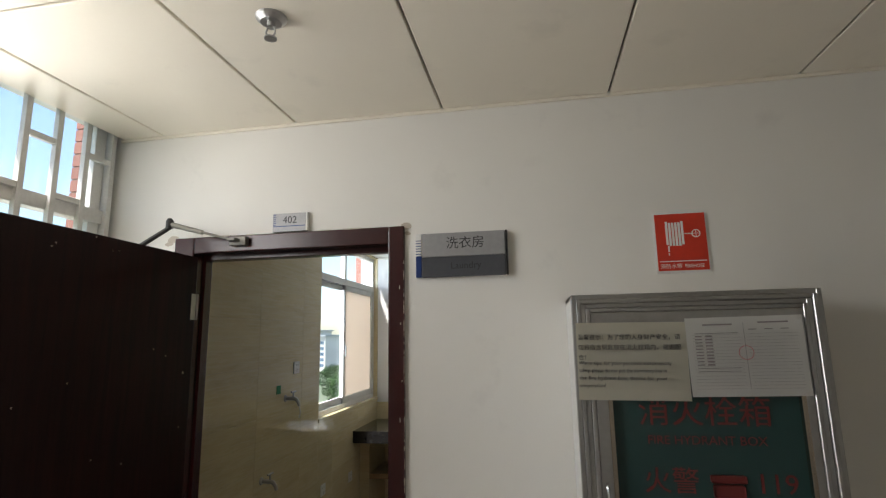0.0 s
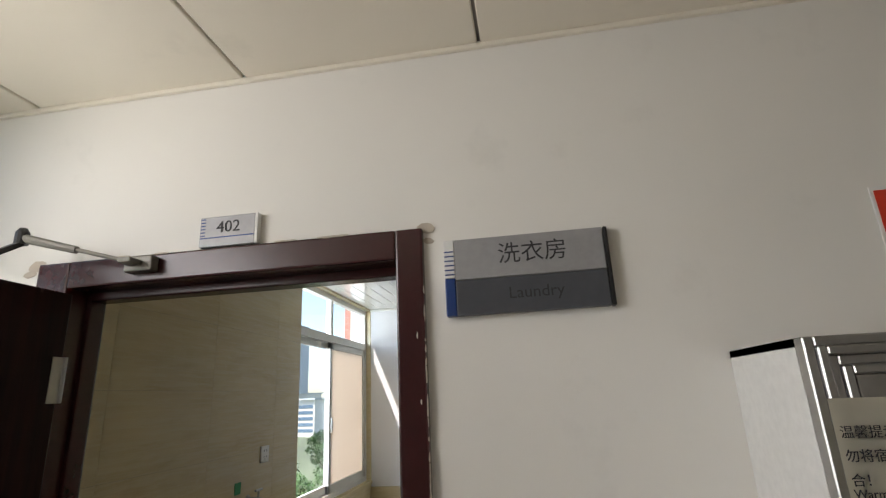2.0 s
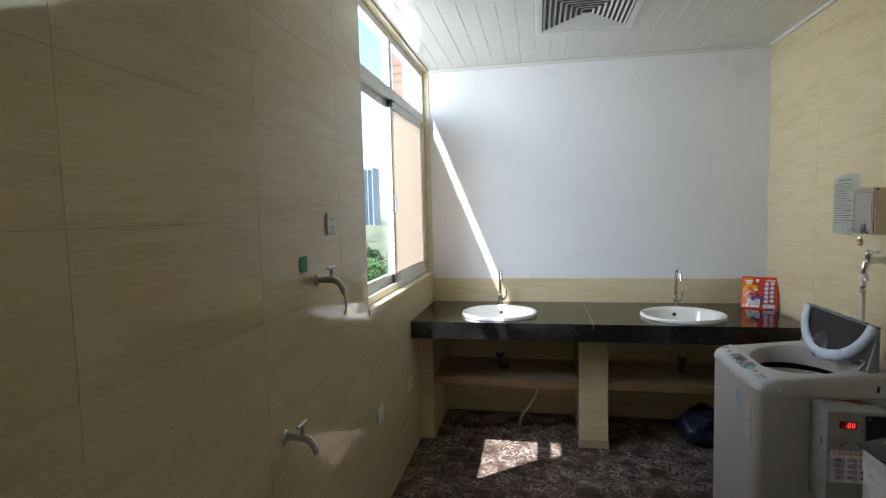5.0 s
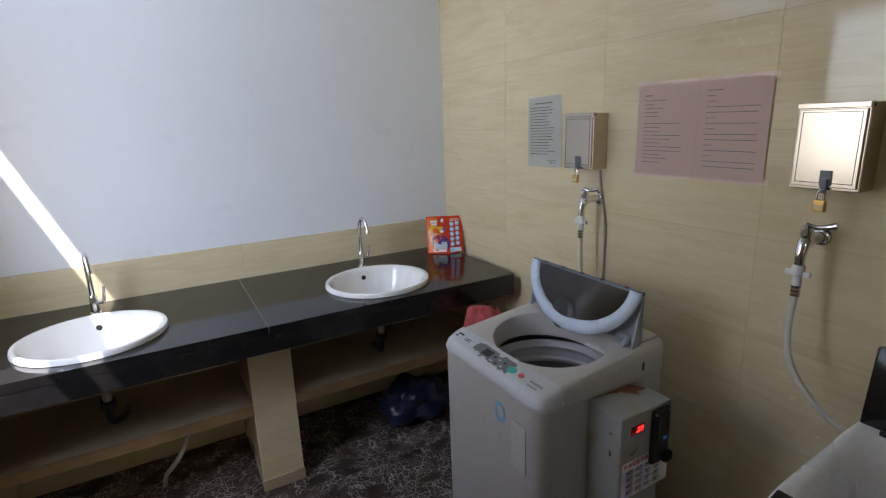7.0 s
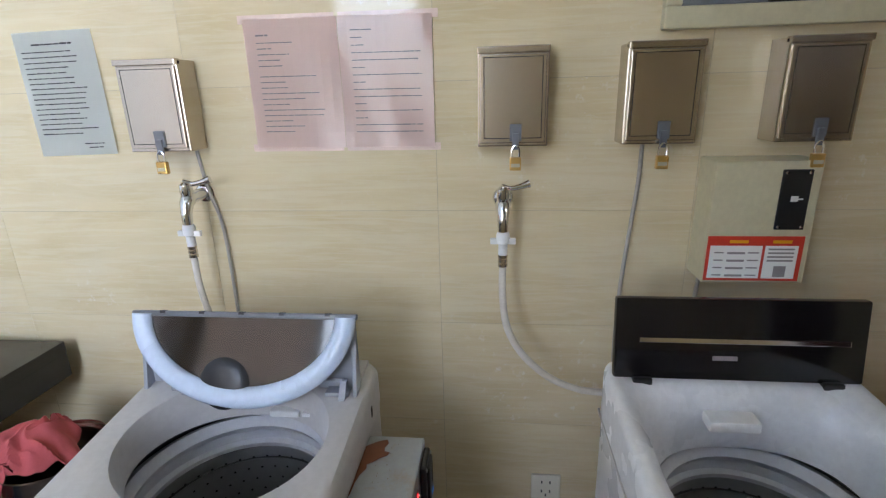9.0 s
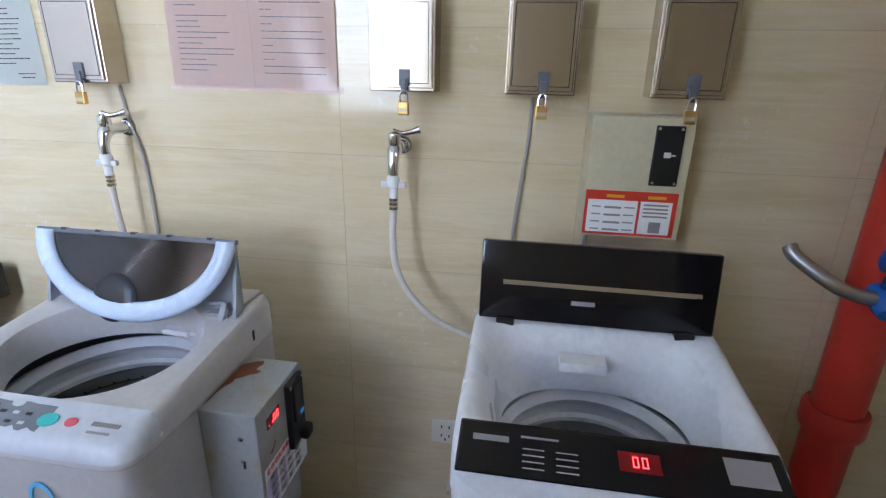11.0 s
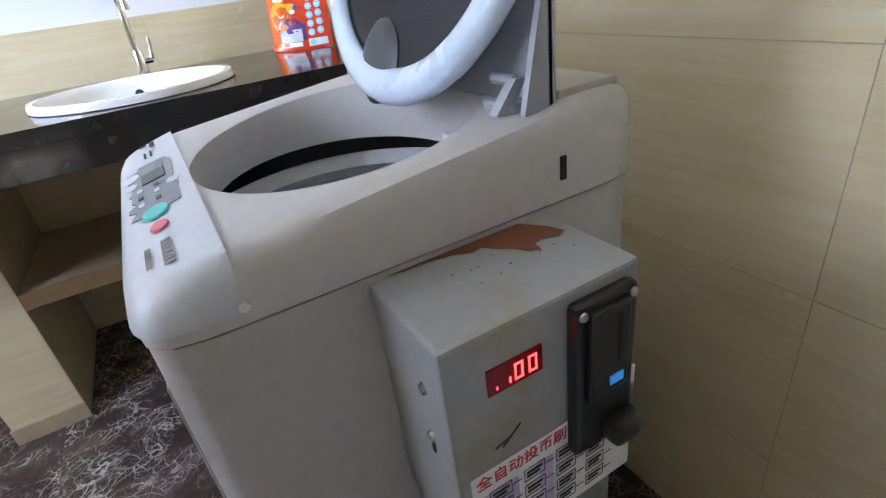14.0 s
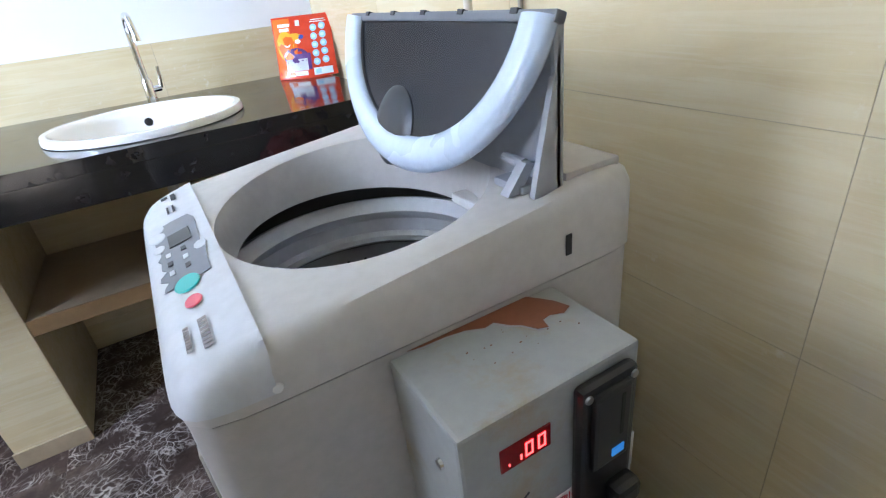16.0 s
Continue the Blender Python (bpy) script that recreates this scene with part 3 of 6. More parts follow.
def door_leaf():
    d = thing("door_1", (-0.84, DY - 0.018, 0.0), "dark red-brown wooden door standing open into the corridor", "door", kind="structure", turn=0)
    part("leaf", box(-0.042, -0.845, 0.012, 0.0, 0.0, 2.046, 0.003), DOOR_WOOD, d)
    for z in (0.25, 1.05, 1.80):
        part("hinge", join(box(-0.002, -0.026, z, 0.0015, 0.002, z + 0.10, 0.001), tube([(0.004, 0.004, z), (0.004, 0.004, z + 0.10)], 0.004, curved=False)), DULL_STEEL, d, "steel butt hinge")
    part("handle", join(lathe([(0.026, 0), (0.026, 0.006)], (0, 0, 0)), tube([(0, 0, 0.004), (0, 0, 0.05), (0.01, 0.0, 0.055), (0.11, 0.0, 0.055)], 0.009)), STEEL, d).matrix_basis = pose(0.001, -0.78, 1.02, 0, 90, 0)
    bm = bmesh.new()
    rng = random.Random(2)
    for k in range(14):
        y, z = rng.uniform(-0.8, -0.05), rng.choice((rng.uniform(1.98, 2.04), rng.uniform(1.2, 1.7)))
        box(-0.0005, y, z, 0.0012, y + 0.005, z + 0.005, bm=bm)
    tagged(part("nail_mark", bm, STEEL, d, "small pale nail heads on the door"), kind="stuff")


door_leaf()


def door_closer():
    c = thing("door_closer", (-0.66, DY - 0.03, 2.10), "grey hydraulic door closer arm fixed to the door frame", "door closer")
    part("bracket", join(box(-0.035, -0.012, -0.018, 0.035, 0.014, 0.018, 0.004), box(-0.02, -0.05, -0.006, 0.012, -0.012, 0.006, 0.003)), CLOSER_GREY, c)
    part("rod", join(tube([(-0.01, -0.04, 0.0), (-0.125, -0.057, 0.032)], 0.005, curved=False), tube([(-0.12, -0.056, 0.030), (-0.245, -0.074, 0.064)], [0.009, 0.011], curved=False)), CLOSER_GREY, c)
    part("elbow", move(lathe([(0.0, -0.016), (0.014, -0.016), (0.014, 0.012), (0.008, 0.022), (0.0, 0.022)], sides=14), pose(-0.25, -0.075, 0.066)), BLACK_PLASTIC, c)
    part("arm", box(-0.010, -0.006, -0.205, 0.010, 0.006, 0.0, 0.003), BLACK_PLASTIC, c).matrix_basis = look((-0.25, -0.075, 0.052), (-0.258, -0.23, -0.06))
    part("closer_body", box(-0.275, -0.46, -0.14, -0.225, -0.20, -0.065, 0.008), CLOSER_GREY, c)


door_closer()

# ---- corridor signs and cabinet ----


def laundry_sign():
    s = thing("room_sign", (0.046, DY, 1.931), "silver and dark grey laundry sign with a blue end strip", "sign")
    part("upper_plate", box(0.022, -0.020, 0.074, 0.325, -0.001, 0.160, 0.002), SIGN_GREY, s)
    part("lower_plate", box(0.022, -0.020, 0.0, 0.325, -0.001, 0.073, 0.002), SIGN_DARK, s)
    part("blue_strip", box(0.0, -0.022, 0.0, 0.0215, -0.001, 0.078, 0.002), SIGN_BLUE, s)
    part("striped_strip", box(0.0, -0.022, 0.079, 0.0215, -0.001, 0.160, 0.002), ALU_WHITE, s)
    bars([(0.001, 0.084 + 0.0098 * k, 0.02, 0.0028) for k in range(6)], SIGN_BLUE, s, Matrix.Translation((0, -0.0222, 0)) @ SOUTH, "stripe")
    part("end_cap", box(0.326, -0.022, 0.0, 0.334, -0.001, 0.160, 0.002), BLACK_PLASTIC, s)
    words("洗衣房", 0.047, INK, s, Matrix.Translation((0.112, -0.0206, 0.119)) @ SOUTH)
    words("Laundry", 0.034, INK, s, Matrix.Translation((0.128, -0.0206, 0.038)) @ SOUTH)


laundry_sign()


def number_sign():
    s = thing("room_number_sign", (-0.532, DY, 2.131), "small silver room number sign above the door frame", "sign")
    part("plate", box(0.004, -0.016, 0.0, 0.142, -0.001, 0.073, 0.002), SIGN_GREY, s)
    part("side_strip", box(0.1425, -0.018, 0.0, 0.150, -0.001, 0.073, 0.002), WHITE_PLASTIC, s)
    bars([(0.006, 0.020, 0.136, 0.003)] + [(0.006, 0.026 + 0.008 * k, 0.012, 0.003) for k in range(6)], SIGN_BLUE, s, Matrix.Translation((0, -0.0162, 0)) @ SOUTH, "stripe")
    words("402", 0.040, INK, s, Matrix.Translation((0.046, -0.0166, 0.045)) @ SOUTH)


number_sign()


def hose_sign():
    s = thing("fire_hose_sign", (0.875, DY, 1.915), "red fire hose sign with white symbol and border", "sign")
    part("plate", box(0.0, -0.004, 0.0, 0.172, -0.0005, 0.210, 0.001), WHITE_PLASTIC, s)
    part("red_field", box(0.006, -0.0055, 0.008, 0.166, -0.004, 0.202, 0.0005), RED_PAINT, s)
    m = Matrix.Translation((0, -0.0056, 0)) @ SOUTH
    bars([(0.038 + 0.010 * k, 0.092 + (0.004 if k in (0, 5) else 0), 0.0075, 0.08) for k in range(6)] + [(0.098, 0.130, 0.026, 0.004), (0.042, 0.072, 0.005, 0.02), (0.042, 0.060, 0.004, 0.008),
                                                                                                                  (0.012, 0.038, 0.148, 0.003)], WHITE_PLASTIC, s, m, "hose_symbol")
    ring = shell_rings([[(0.134 + r * math.cos(a), 0.132 + r * math.sin(a), z) for a in (2 * math.pi * k / 20 for k in range(20))] for r, z in ((0.014, 0.0), (0.014, 0.0006), (0.011, 0.0006), (0.011, 0.0))])
    part("valve_symbol", join(move(ring, m), move(join(box(0.122, 0.131, 0, 0.146, 0.133, 0.0005), box(0.133, 0.120, 0, 0.135, 0.144, 0.0005)), m)), WHITE_PLASTIC, s)
    words("消防水带", 0.0175, WHITE_PLASTIC, s, Matrix.Translation((0.012, -0.0058, 0.022)) @ SOUTH)
    words("FIREHOSE", 0.0165, WHITE_PLASTIC, s, Matrix.Translation((0.090, -0.0058, 0.022)) @ SOUTH, squeeze=0.86)


hose_sign()


def hydrant_cabinet():
    c = thing("fire_hydrant_cabinet", (0.57, DY, 0.30), "grey aluminium fire hydrant cabinet with a dark green glass door", "cabinet")
    w, h, d = 0.662, 1.532, 0.27
    part("body", join(box(0, -d + 0.03, 0, 0.012, -0.001, h), box(w - 0.012, -d + 0.03, 0, w, -0.001, h), box(0, -d + 0.03, h - 0.012, w, -0.001, h), box(0, -d + 0.03, 0, w, -0.001, 0.012)), WHITE_PLASTIC, c, "white painted cabinet body")
    # stepped outer frame
    bm = bmesh.new()
    for inset, dep, wid in ((0.0, d - 0.006, 0.014), (0.014, d, 0.012), (0.026, d - 0.008, 0.014), (0.040, d - 0.002, 0.012)):
        a, b = inset, inset + wid
        box(a, -dep, a, b, -d + 0.03, h - a, 0.002, 1, bm)
        box(w - b, -dep, a, w - a, -d + 0.03, h - a, 0.002, 1, bm)
        box(b, -dep, h - b, w - b, -d + 0.03, h - a, 0.002, 1, bm)
        box(b, -dep, a, w - b, -d + 0.03, b, 0.002, 1, bm)
    part("outer_frame", bm, DULL_STEEL, c)
    door = part("door", join(box(0.053, -d + 0.004, h - 0.105, w - 0.053, -d + 0.03, h - 0.053, 0.003), box(0.053, -d + 0.004, 0.053, w - 0.053, -d + 0.03, 0.10, 0.003),
                             box(0.053, -d + 0.004, 0.10, 0.085, -d + 0.03, h - 0.105, 0.003), box(w - 0.075, -d + 0.004, 0.10, w - 0.053, -d + 0.03, h - 0.105, 0.003)), DULL_STEEL, c)
    part("bead", join(box(0.085, -d - 0.001, 0.10, 0.097, -d + 0.02, h - 0.105, 0.002), box(w - 0.087, -d - 0.001, 0.10, w - 0.075, -d + 0.02, h - 0.105, 0.002)), STEEL, door)
    part("glass", box(0.085, -d + 0.016, 0.10, w - 0.075, -d + 0.020, h - 0.105), HYDRANT_GLASS, door, "dark teal printed glass")
    part("yellow_band", box(0.097, -d + 0.0145, 0.86, w - 0.087, -d + 0.0155, 0.965), YELLOW_BAND, door)
    part("handle", tube([(0.067, -d + 0.004, 0.90), (0.067, -d - 0.014, 0.915), (0.067, -d - 0.014, 1.0), (0.067, -d + 0.004, 1.015)], 0.004), CHROME, door)
    fy = -d + 0.0152
    words("消火栓箱", 0.086, DEEP_RED, c, Matrix.Translation((0.335, fy, 1.200)) @ SOUTH, align="CENTER")
    words("FIRE HYDRANT BOX", 0.033, DEEP_RED, c, Matrix.Translation((0.335, fy, 1.128)) @ SOUTH, align="CENTER")
    words("火警", 0.072, DEEP_RED, c, Matrix.Translation((0.165, fy, 1.02)) @ SOUTH)
    words("119", 0.070, DEEP_RED, c, Matrix.Translation((0.445, fy, 1.02)) @ SOUTH)
    part("telephone_symbol", join(box(0.340, fy - 0.0005, 0.985, 0.418, fy, 1.018, 0.006), box(0.335, fy - 0.0005, 1.022, 0.424, fy, 1.042, 0.006)), DEEP_RED, c)


hydrant_cabinet()


def sheet(w, h, sag=0.003, nx=10, ny=8, curl=0.004, seed=0):
    """A sheet of paper in the x-y plane, a little wavy, with thickness."""
    rng = random.Random(seed)
    ph = rng.uniform(0, 6)
    bm = bmesh.new()
    grid = [[bm.verts.new((w * i / nx, h * j / ny, 0.001 + sag * (0.5 + 0.5 * math.sin(ph + 7 * i / nx + 4 * j / ny)) + curl * (j / ny < 0.08) * 0.4)) for i in range(nx + 1)] for j in range(ny + 1)]
    for j in range(ny):
        for i in range(nx):
            bm.faces.new((grid[j][i], grid[j][i + 1], grid[j + 1][i + 1], grid[j + 1][i]))
    bmesh.ops.solidify(bm, geom=list(bm.faces), thickness=0.0008)
    bmesh.ops.recalc_face_normals(bm, faces=bm.faces)
    return bm


def hydrant_notes():
    fy = DY - 0.27
    n = thing("warning_notice", (0.576, fy - 0.003, 1.537), "cream paper notice taped on the hydrant cabinet", "notice")
    t = pose(0, 0, 0, 0, 0.6, 0) @ SOUTH
    part("paper", move(sheet(0.297, 0.214, 0.0008, seed=3), t), PAPER_CREAM, n)
    z = 0.006
    for k, line in enumerate(("温馨提示：为了您的人身财产安全，请", "勿将宿舍钥匙放在消火栓箱内，谢谢配", "合！")):
        words(line, 0.0163, INK, n, t @ Matrix.Translation((0.003, 0.172 - 0.028 * k, z)))
    for k, line in enumerate(("Warm tips: for your personal and property", "safety, please do not put the dormitory key in", "the fire hydrant box, thanks for your", "cooperation!")):
        words(line, 0.0145, INK, n, t @ Matrix.Translation((0.003, 0.101 - 0.0205 * k, z)), squeeze=(0.98, 0.87, 1.09, 0.95)[k])
    r = thing("record_sheet", (0.876, fy - 0.003, 1.545), "white printed record form with a red stamp on the hydrant cabinet", "notice")
    t = pose(0, 0, 0, 0, -0.8, 0) @ SOUTH
    part("paper", move(sheet(0.296, 0.212, 0.002, seed=5), t), PAPER, r)
    rng = random.Random(8)
    rows = [(0.045, 0.190, 0.075, 0.004), (0.185, 0.193, 0.075, 0.004), (0.1475, 0.02, 0.0008, 0.175)]
    for k in range(13):
        yy = 0.168 - 0.0085 * k
        rows += [(0.022, yy, 0.018, 0.003), (0.048, yy - 0.001, 0.018, 0.005)] if 1 <= k <= 10 else [(0.022, yy, 0.11, 0.0015)]
    rows += [(0.16, 0.176, 0.02, 0.002), (0.2, 0.176, 0.02, 0.002), (0.24, 0.176, 0.02, 0.002)]
    bars(rows, INK_GREY, r, t @ Matrix.Translation((0, 0, 0.0036)))
    bars([(0.015, 0.165 - 0.0085 * k, 0.125, 0.0004) for k in range(18)] + [(0.155, 0.165 - 0.0085 * k, 0.125, 0.0004) for k in range(18)], INK_GREY, r, t @ Matrix.Translation((0, 0, 0.0034)), "ruled_line")
    ring = shell_rings([[(0.148 + q * math.cos(a), 0.115 + q * math.sin(a), zz) for a in (2 * math.pi * k / 24 for k in range(24))] for q, zz in ((0.019, 0.0036), (0.019, 0.004), (0.0178, 0.004), (0.0178, 0.0036))])
    part("stamp", move(ring, t), PINK_STICK, r)


hydrant_notes()


def sprinkler(place, label):
    s = thing("sprinkler", place, label, "sprinkler")
    part("escutcheon", lathe([(0.0, 0.0), (0.042, 0.0), (0.040, -0.006), (0.028, -0.016), (0.0, -0.016)], sides=24), DULL_STEEL, s)
    part("head", join(lathe([(0.0, -0.016), (0.011, -0.016), (0.011, -0.030), (0.0, -0.030)], sides=14), tube([(0.009, 0, -0.028), (0.013, 0, -0.045), (0.004, 0, -0.06)], 0.0025, 6), tube([(-0.009, 0, -0.028), (-0.013, 0, -0.045), (-0.004, 0, -0.06)], 0.0025, 6)), DULL_STEEL, s)
    part("deflector", lathe([(0.0, -0.058), (0.017, -0.060), (0.017, -0.063), (0.0, -0.063)], sides=16), DULL_STEEL, s)
    return s


sprinkler((-0.20, 2.345, CEIL), "brass fire sprinkler under the corridor ceiling")
sprinkler((0.07, 5.05, RCEIL), "small fire sprinkler under the laundry ceiling")

# ---- wash counter ----


def counter():
    c = thing("counter", (0, 0, 0), "black polished granite counter with two basin cut-outs", "counter")
    y0, y1, z1, z0 = 5.95, NY - 0.012, 0.86, 0.825
    n = 96
    for xa, xb, cx in ((WX + 0.001, -0.1565, -0.735), (-0.1535, 1.025, 0.412)):
        cy = 6.222
        mx, my, hx, hy = (xa + xb) / 2, (y0 + y1) / 2, (xb - xa) / 2, (y1 - y0) / 2
        ang = [2 * math.pi * k / n for k in range(n)]
        hole = [(cx + 0.225 * math.cos(a), cy + 0.212 * math.sin(a)) for a in ang]

        def edge(a):
            c0, s0 = math.cos(a), math.sin(a)
            t = min([((xb if c0 > 0 else xa) - cx) / c0 if abs(c0) > 1e-6 else 9, ((y1 if s0 > 0 else y0) - cy) / s0 if abs(s0) > 1e-6 else 9])
            return cx + t * c0, cy + t * s0
        corners = sorted(ang + [math.atan2(yy - cy, xx - cx) % (2 * math.pi) for xx in (xa, xb) for yy in (y0, y1)])
        out = [edge(a) for a in corners]
        inn = [(cx + 0.225 * math.cos(a), cy + 0.212 * math.sin(a)) for a in corners]
        rings = [[(x, y, z0) for x, y in inn], [(x, y, z1) for x, y in inn], [(x, y, z1) for x, y in out], [(x, y, z0) for x, y in out], [(x, y, z0) for x, y in inn]]
        part("slab", shell_rings(rings), GRANITE, c)
    part("apron", box(WX + 0.001, 5.951, 0.752, 1.025, 5.970, 0.8245, 0.002), GRANITE, c)
    part("end_panel", box(1.007, 5.971, 0.752, 1.025, NY - 0.012, 0.8245, 0.002), GRANITE, c)
    part("seam", box(-0.1557, y0 + 0.001, 0.83, -0.1543, y1, 0.8597), GROUT, c)


counter()
for name, x0, x1 in (("pier_west", WX + 0.002, -1.185), ("pier_middle", -0.226, -0.043)):
    structure(name, box(x0, 6.162, 0.0, x1, NY - 0.012, 0.824, 0.004), CREAM_TILE, "cream tiled pier under the counter", "pier")
structure("pier_plinth", box(-0.229, 6.154, 0.0, -0.040, 6.162, 0.055, 0.002), SHELF_MAT, "grey mortar foot of the tiled pier", "trim")
structure("splashback_backing", box(WX, NY - 0.0128, 0.0, EX, NY, 1.0345), GROUT, "bed behind the splash tiles")


def shelf(x0, x1, label):
    s = thing("shelf", ((x0 + x1) / 2, 6.165, 0.40), label, "shelf")
    hw = (x1 - x0) / 2
    part("board", box(-hw, 0.0, 0.0, hw, 0.485, 0.035, 0.003), SHELF_MAT, s)
    part("front_edge", box(-hw, -0.008, -0.012, hw, 0.0, 0.036, 0.003), mat_edge, s, "brown worn board edge")


mat_edge = grained("brown_board_edge", (0.30, 0.19, 0.09), 0.5, vary=0.2)
shelf(-1.183, -0.228, "beige shelf board under the wash counter")
shelf(-0.041, 1.075, "beige shelf board under the counter beside the washing machine")


def basin(cx, cy, label):
    b = thing("wash_basin", (cx, cy, 0.86), label, "basin", "wash basins")
    prof = [(1.0, 0.002), (1.0, 0.012), (0.985, 0.020), (0.93, 0.020), (0.89, 0.012), (0.86, -0.004), (0.80, -0.06), (0.62, -0.125), (0.30, -0.150), (0.10, -0.153), (0.0, -0.153)]
    rings = [[(0.25 * f * math.cos(a), 0.235 * f * math.sin(a), z) for a in (2 * math.pi * k / 64 for k in range(64))] for f, z in prof[:-1]]
    bm = shell_rings(rings)
    part("bowl", bm, CERAMIC, b, smooth=True)
    part("drain", lathe([(0.0, -0.152), (0.024, -0.152), (0.024, -0.147), (0.017, -0.147), (0.015, -0.150), (0.0, -0.150)], sides=20), CHROME, b, "chrome drain ring")
    part("overflow", move(lathe([(0.0, 0.0), (0.012, 0.0), (0.012, 0.003), (0.0, 0.003)], sides=16), pose(0.0, 0.197, -0.028, 75, 0, 0)), DARK, b, "dark round overflow hole")
    part("waste_pipe", tube([(0, 0, -0.154), (0, 0, -0.21), (0, 0.0, -0.27)], 0.016), DULL_STEEL, b)
    part("waste_nut", lathe([(0.0, -0.262), (0.026, -0.262), (0.028, -0.272), (0.026, -0.29), (0.0, -0.29)], sides=12), BLACK_PLASTIC, b, "black waste nut")
    part("waste_hose", tube([(0, 0, -0.288), (0.0, 0.02, -0.36), (0.03, 0.12, -0.40), (0.04, 0.22, -0.415)], 0.014), BLACK_PLASTIC, b)
    return b


def basin_tap(cx, cy, label):
    t = thing("basin_tap", (cx, cy, 0.86), label, "tap", "basin taps")
    part("base", lathe([(0.0, 0.0), (0.024, 0.0), (0.022, 0.008), (0.016, 0.012), (0.016, 0.075), (0.012, 0.085), (0.0, 0.085)], sides=20), CHROME, t, smooth=True)
    part("spout", tube([(0, 0, 0.08), (0, 0, 0.16), (0, 0.0, 0.22), (0.004, -0.022, 0.262), (0.010, -0.06, 0.258), (0.014, -0.078, 0.215), (0.014, -0.080, 0.195)], [0.0105, 0.010, 0.0095, 0.0095, 0.0095, 0.0095, 0.012], 14), CHROME, t, smooth=True)
    part("lever", join(tube([(0.012, 0, 0.05), (0.036, 0, 0.052)], 0.010, curved=False), tube([(0.034, 0, 0.052), (0.040, 0, 0.08), (0.044, 0, 0.115)], [0.008, 0.006, 0.005])), CHROME, t, smooth=True)
    return t


basin(-0.735, 6.222, "white oval ceramic wash basin in bright sun")
basin(0.412, 6.222, "white oval ceramic wash basin near the washing machine")
basin_tap(-0.748, 6.522, "chrome gooseneck tap behind the sunlit basin")
basin_tap(0.446, 6.522, "chrome gooseneck tap behind the shaded basin")


# ---- washing machines ----


def ring_of(cx, cy, hx, hy, power, zf, n=96):
    return [(x, y, zf(x)) for x, y in (super_point(2 * math.pi * (k + 0.5) / n, cx, cy, hx, hy, power) for k in range(n))]


def rounded(x0, y0, x1, y1, r, n=8):
    """Points round a rectangle with round corners."""
    out = []
    for cx, cy, a0 in ((x1 - r, y1 - r, 0), (x0 + r, y1 - r, 90), (x0 + r, y0 + r, 180), (x1 - r, y0 + r, 270)):
        out += [(cx + r * math.cos(radians(a0 + 90 * k / n)), cy + r * math.sin(radians(a0 + 90 * k / n))) for k in range(n + 1)]
    return out


def drum_parts(parent, cx, cy, r, z0):
    # added skin, coloured near-black for the shade between cover lip and tub ring
    part("outer_tub", shell_rings([[(cx + q * math.cos(a), cy + q * math.sin(a), z) for a in (2 * math.pi * k / 64 for k in range(64))] for q, z in ((r + 0.03, z0 + 0.012), (r + 0.036, z0), (r + 0.036, z0 - 0.12), (r - 0.01, z0 - 0.13))]), DRUM_DARK, parent, "near-black skin giving the shade in the gap round the tub ring", smooth=True)
    part("tub_ring", shell_rings([[(cx + q * math.cos(a), cy + q * math.sin(a), z) for a in (2 * math.pi * k / 64 for k in range(64))] for q, z in
                                  ((r + 0.010, z0 - 0.05), (r + 0.010, z0 - 0.014), (r - 0.004, z0 - 0.010), (r - 0.02, z0 - 0.03), (r - 0.012, z0 - 0.045), (r - 0.004, z0 - 0.05), (r - 0.004, z0 - 0.075), (r - 0.016, z0 - 0.08), (r - 0.016, z0 - 0.09), (r - 0.002, z0 - 0.1))]),
         DRUM, parent, "grey balance ring of the tub", smooth=True)
    d = part("drum", shell_rings([[(cx + q * math.cos(a), cy + q * math.sin(a), z) for a in (2 * math.pi * k / 64 for k in range(64))] for q, z in
                                  ((r - 0.004, z0 - 0.10), (r - 0.006, z0 - 0.2), (r - 0.003, z0 - 0.21), (r - 0.008, z0 - 0.36), (r - 0.04, z0 - 0.40))]), DRUM_STEEL, parent, "spin drum of perforated steel", smooth=True)
    bm = bmesh.new()
    for ring in range(7):
        for k in range(40):
            a = 2 * math.pi * (k + 0.5 * (ring % 2)) / 40
            q, z = r - 0.0085, z0 - 0.125 - 0.032 * ring
            c, s = math.cos(a), math.sin(a)
            t = Vector((-s, c, 0)) * 0.0028
            p = Vector((cx + q * c, cy + q * s, z))
            u = Vector((0, 0, 0.0028))
            bm.faces.new([bm.verts.new(p + t * i + u * j) for i, j in ((-1, -0.4), (-0.4, -1), (0.4, -1), (1, -0.4), (1, 0.4), (0.4, 1), (-0.4, 1), (-1, 0.4))])
    tagged(part("drum_hole", bm, DARK, d), kind="stuff")
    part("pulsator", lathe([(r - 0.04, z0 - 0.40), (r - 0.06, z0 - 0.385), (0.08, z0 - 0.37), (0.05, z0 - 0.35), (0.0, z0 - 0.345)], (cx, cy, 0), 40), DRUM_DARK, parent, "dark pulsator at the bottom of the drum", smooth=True)


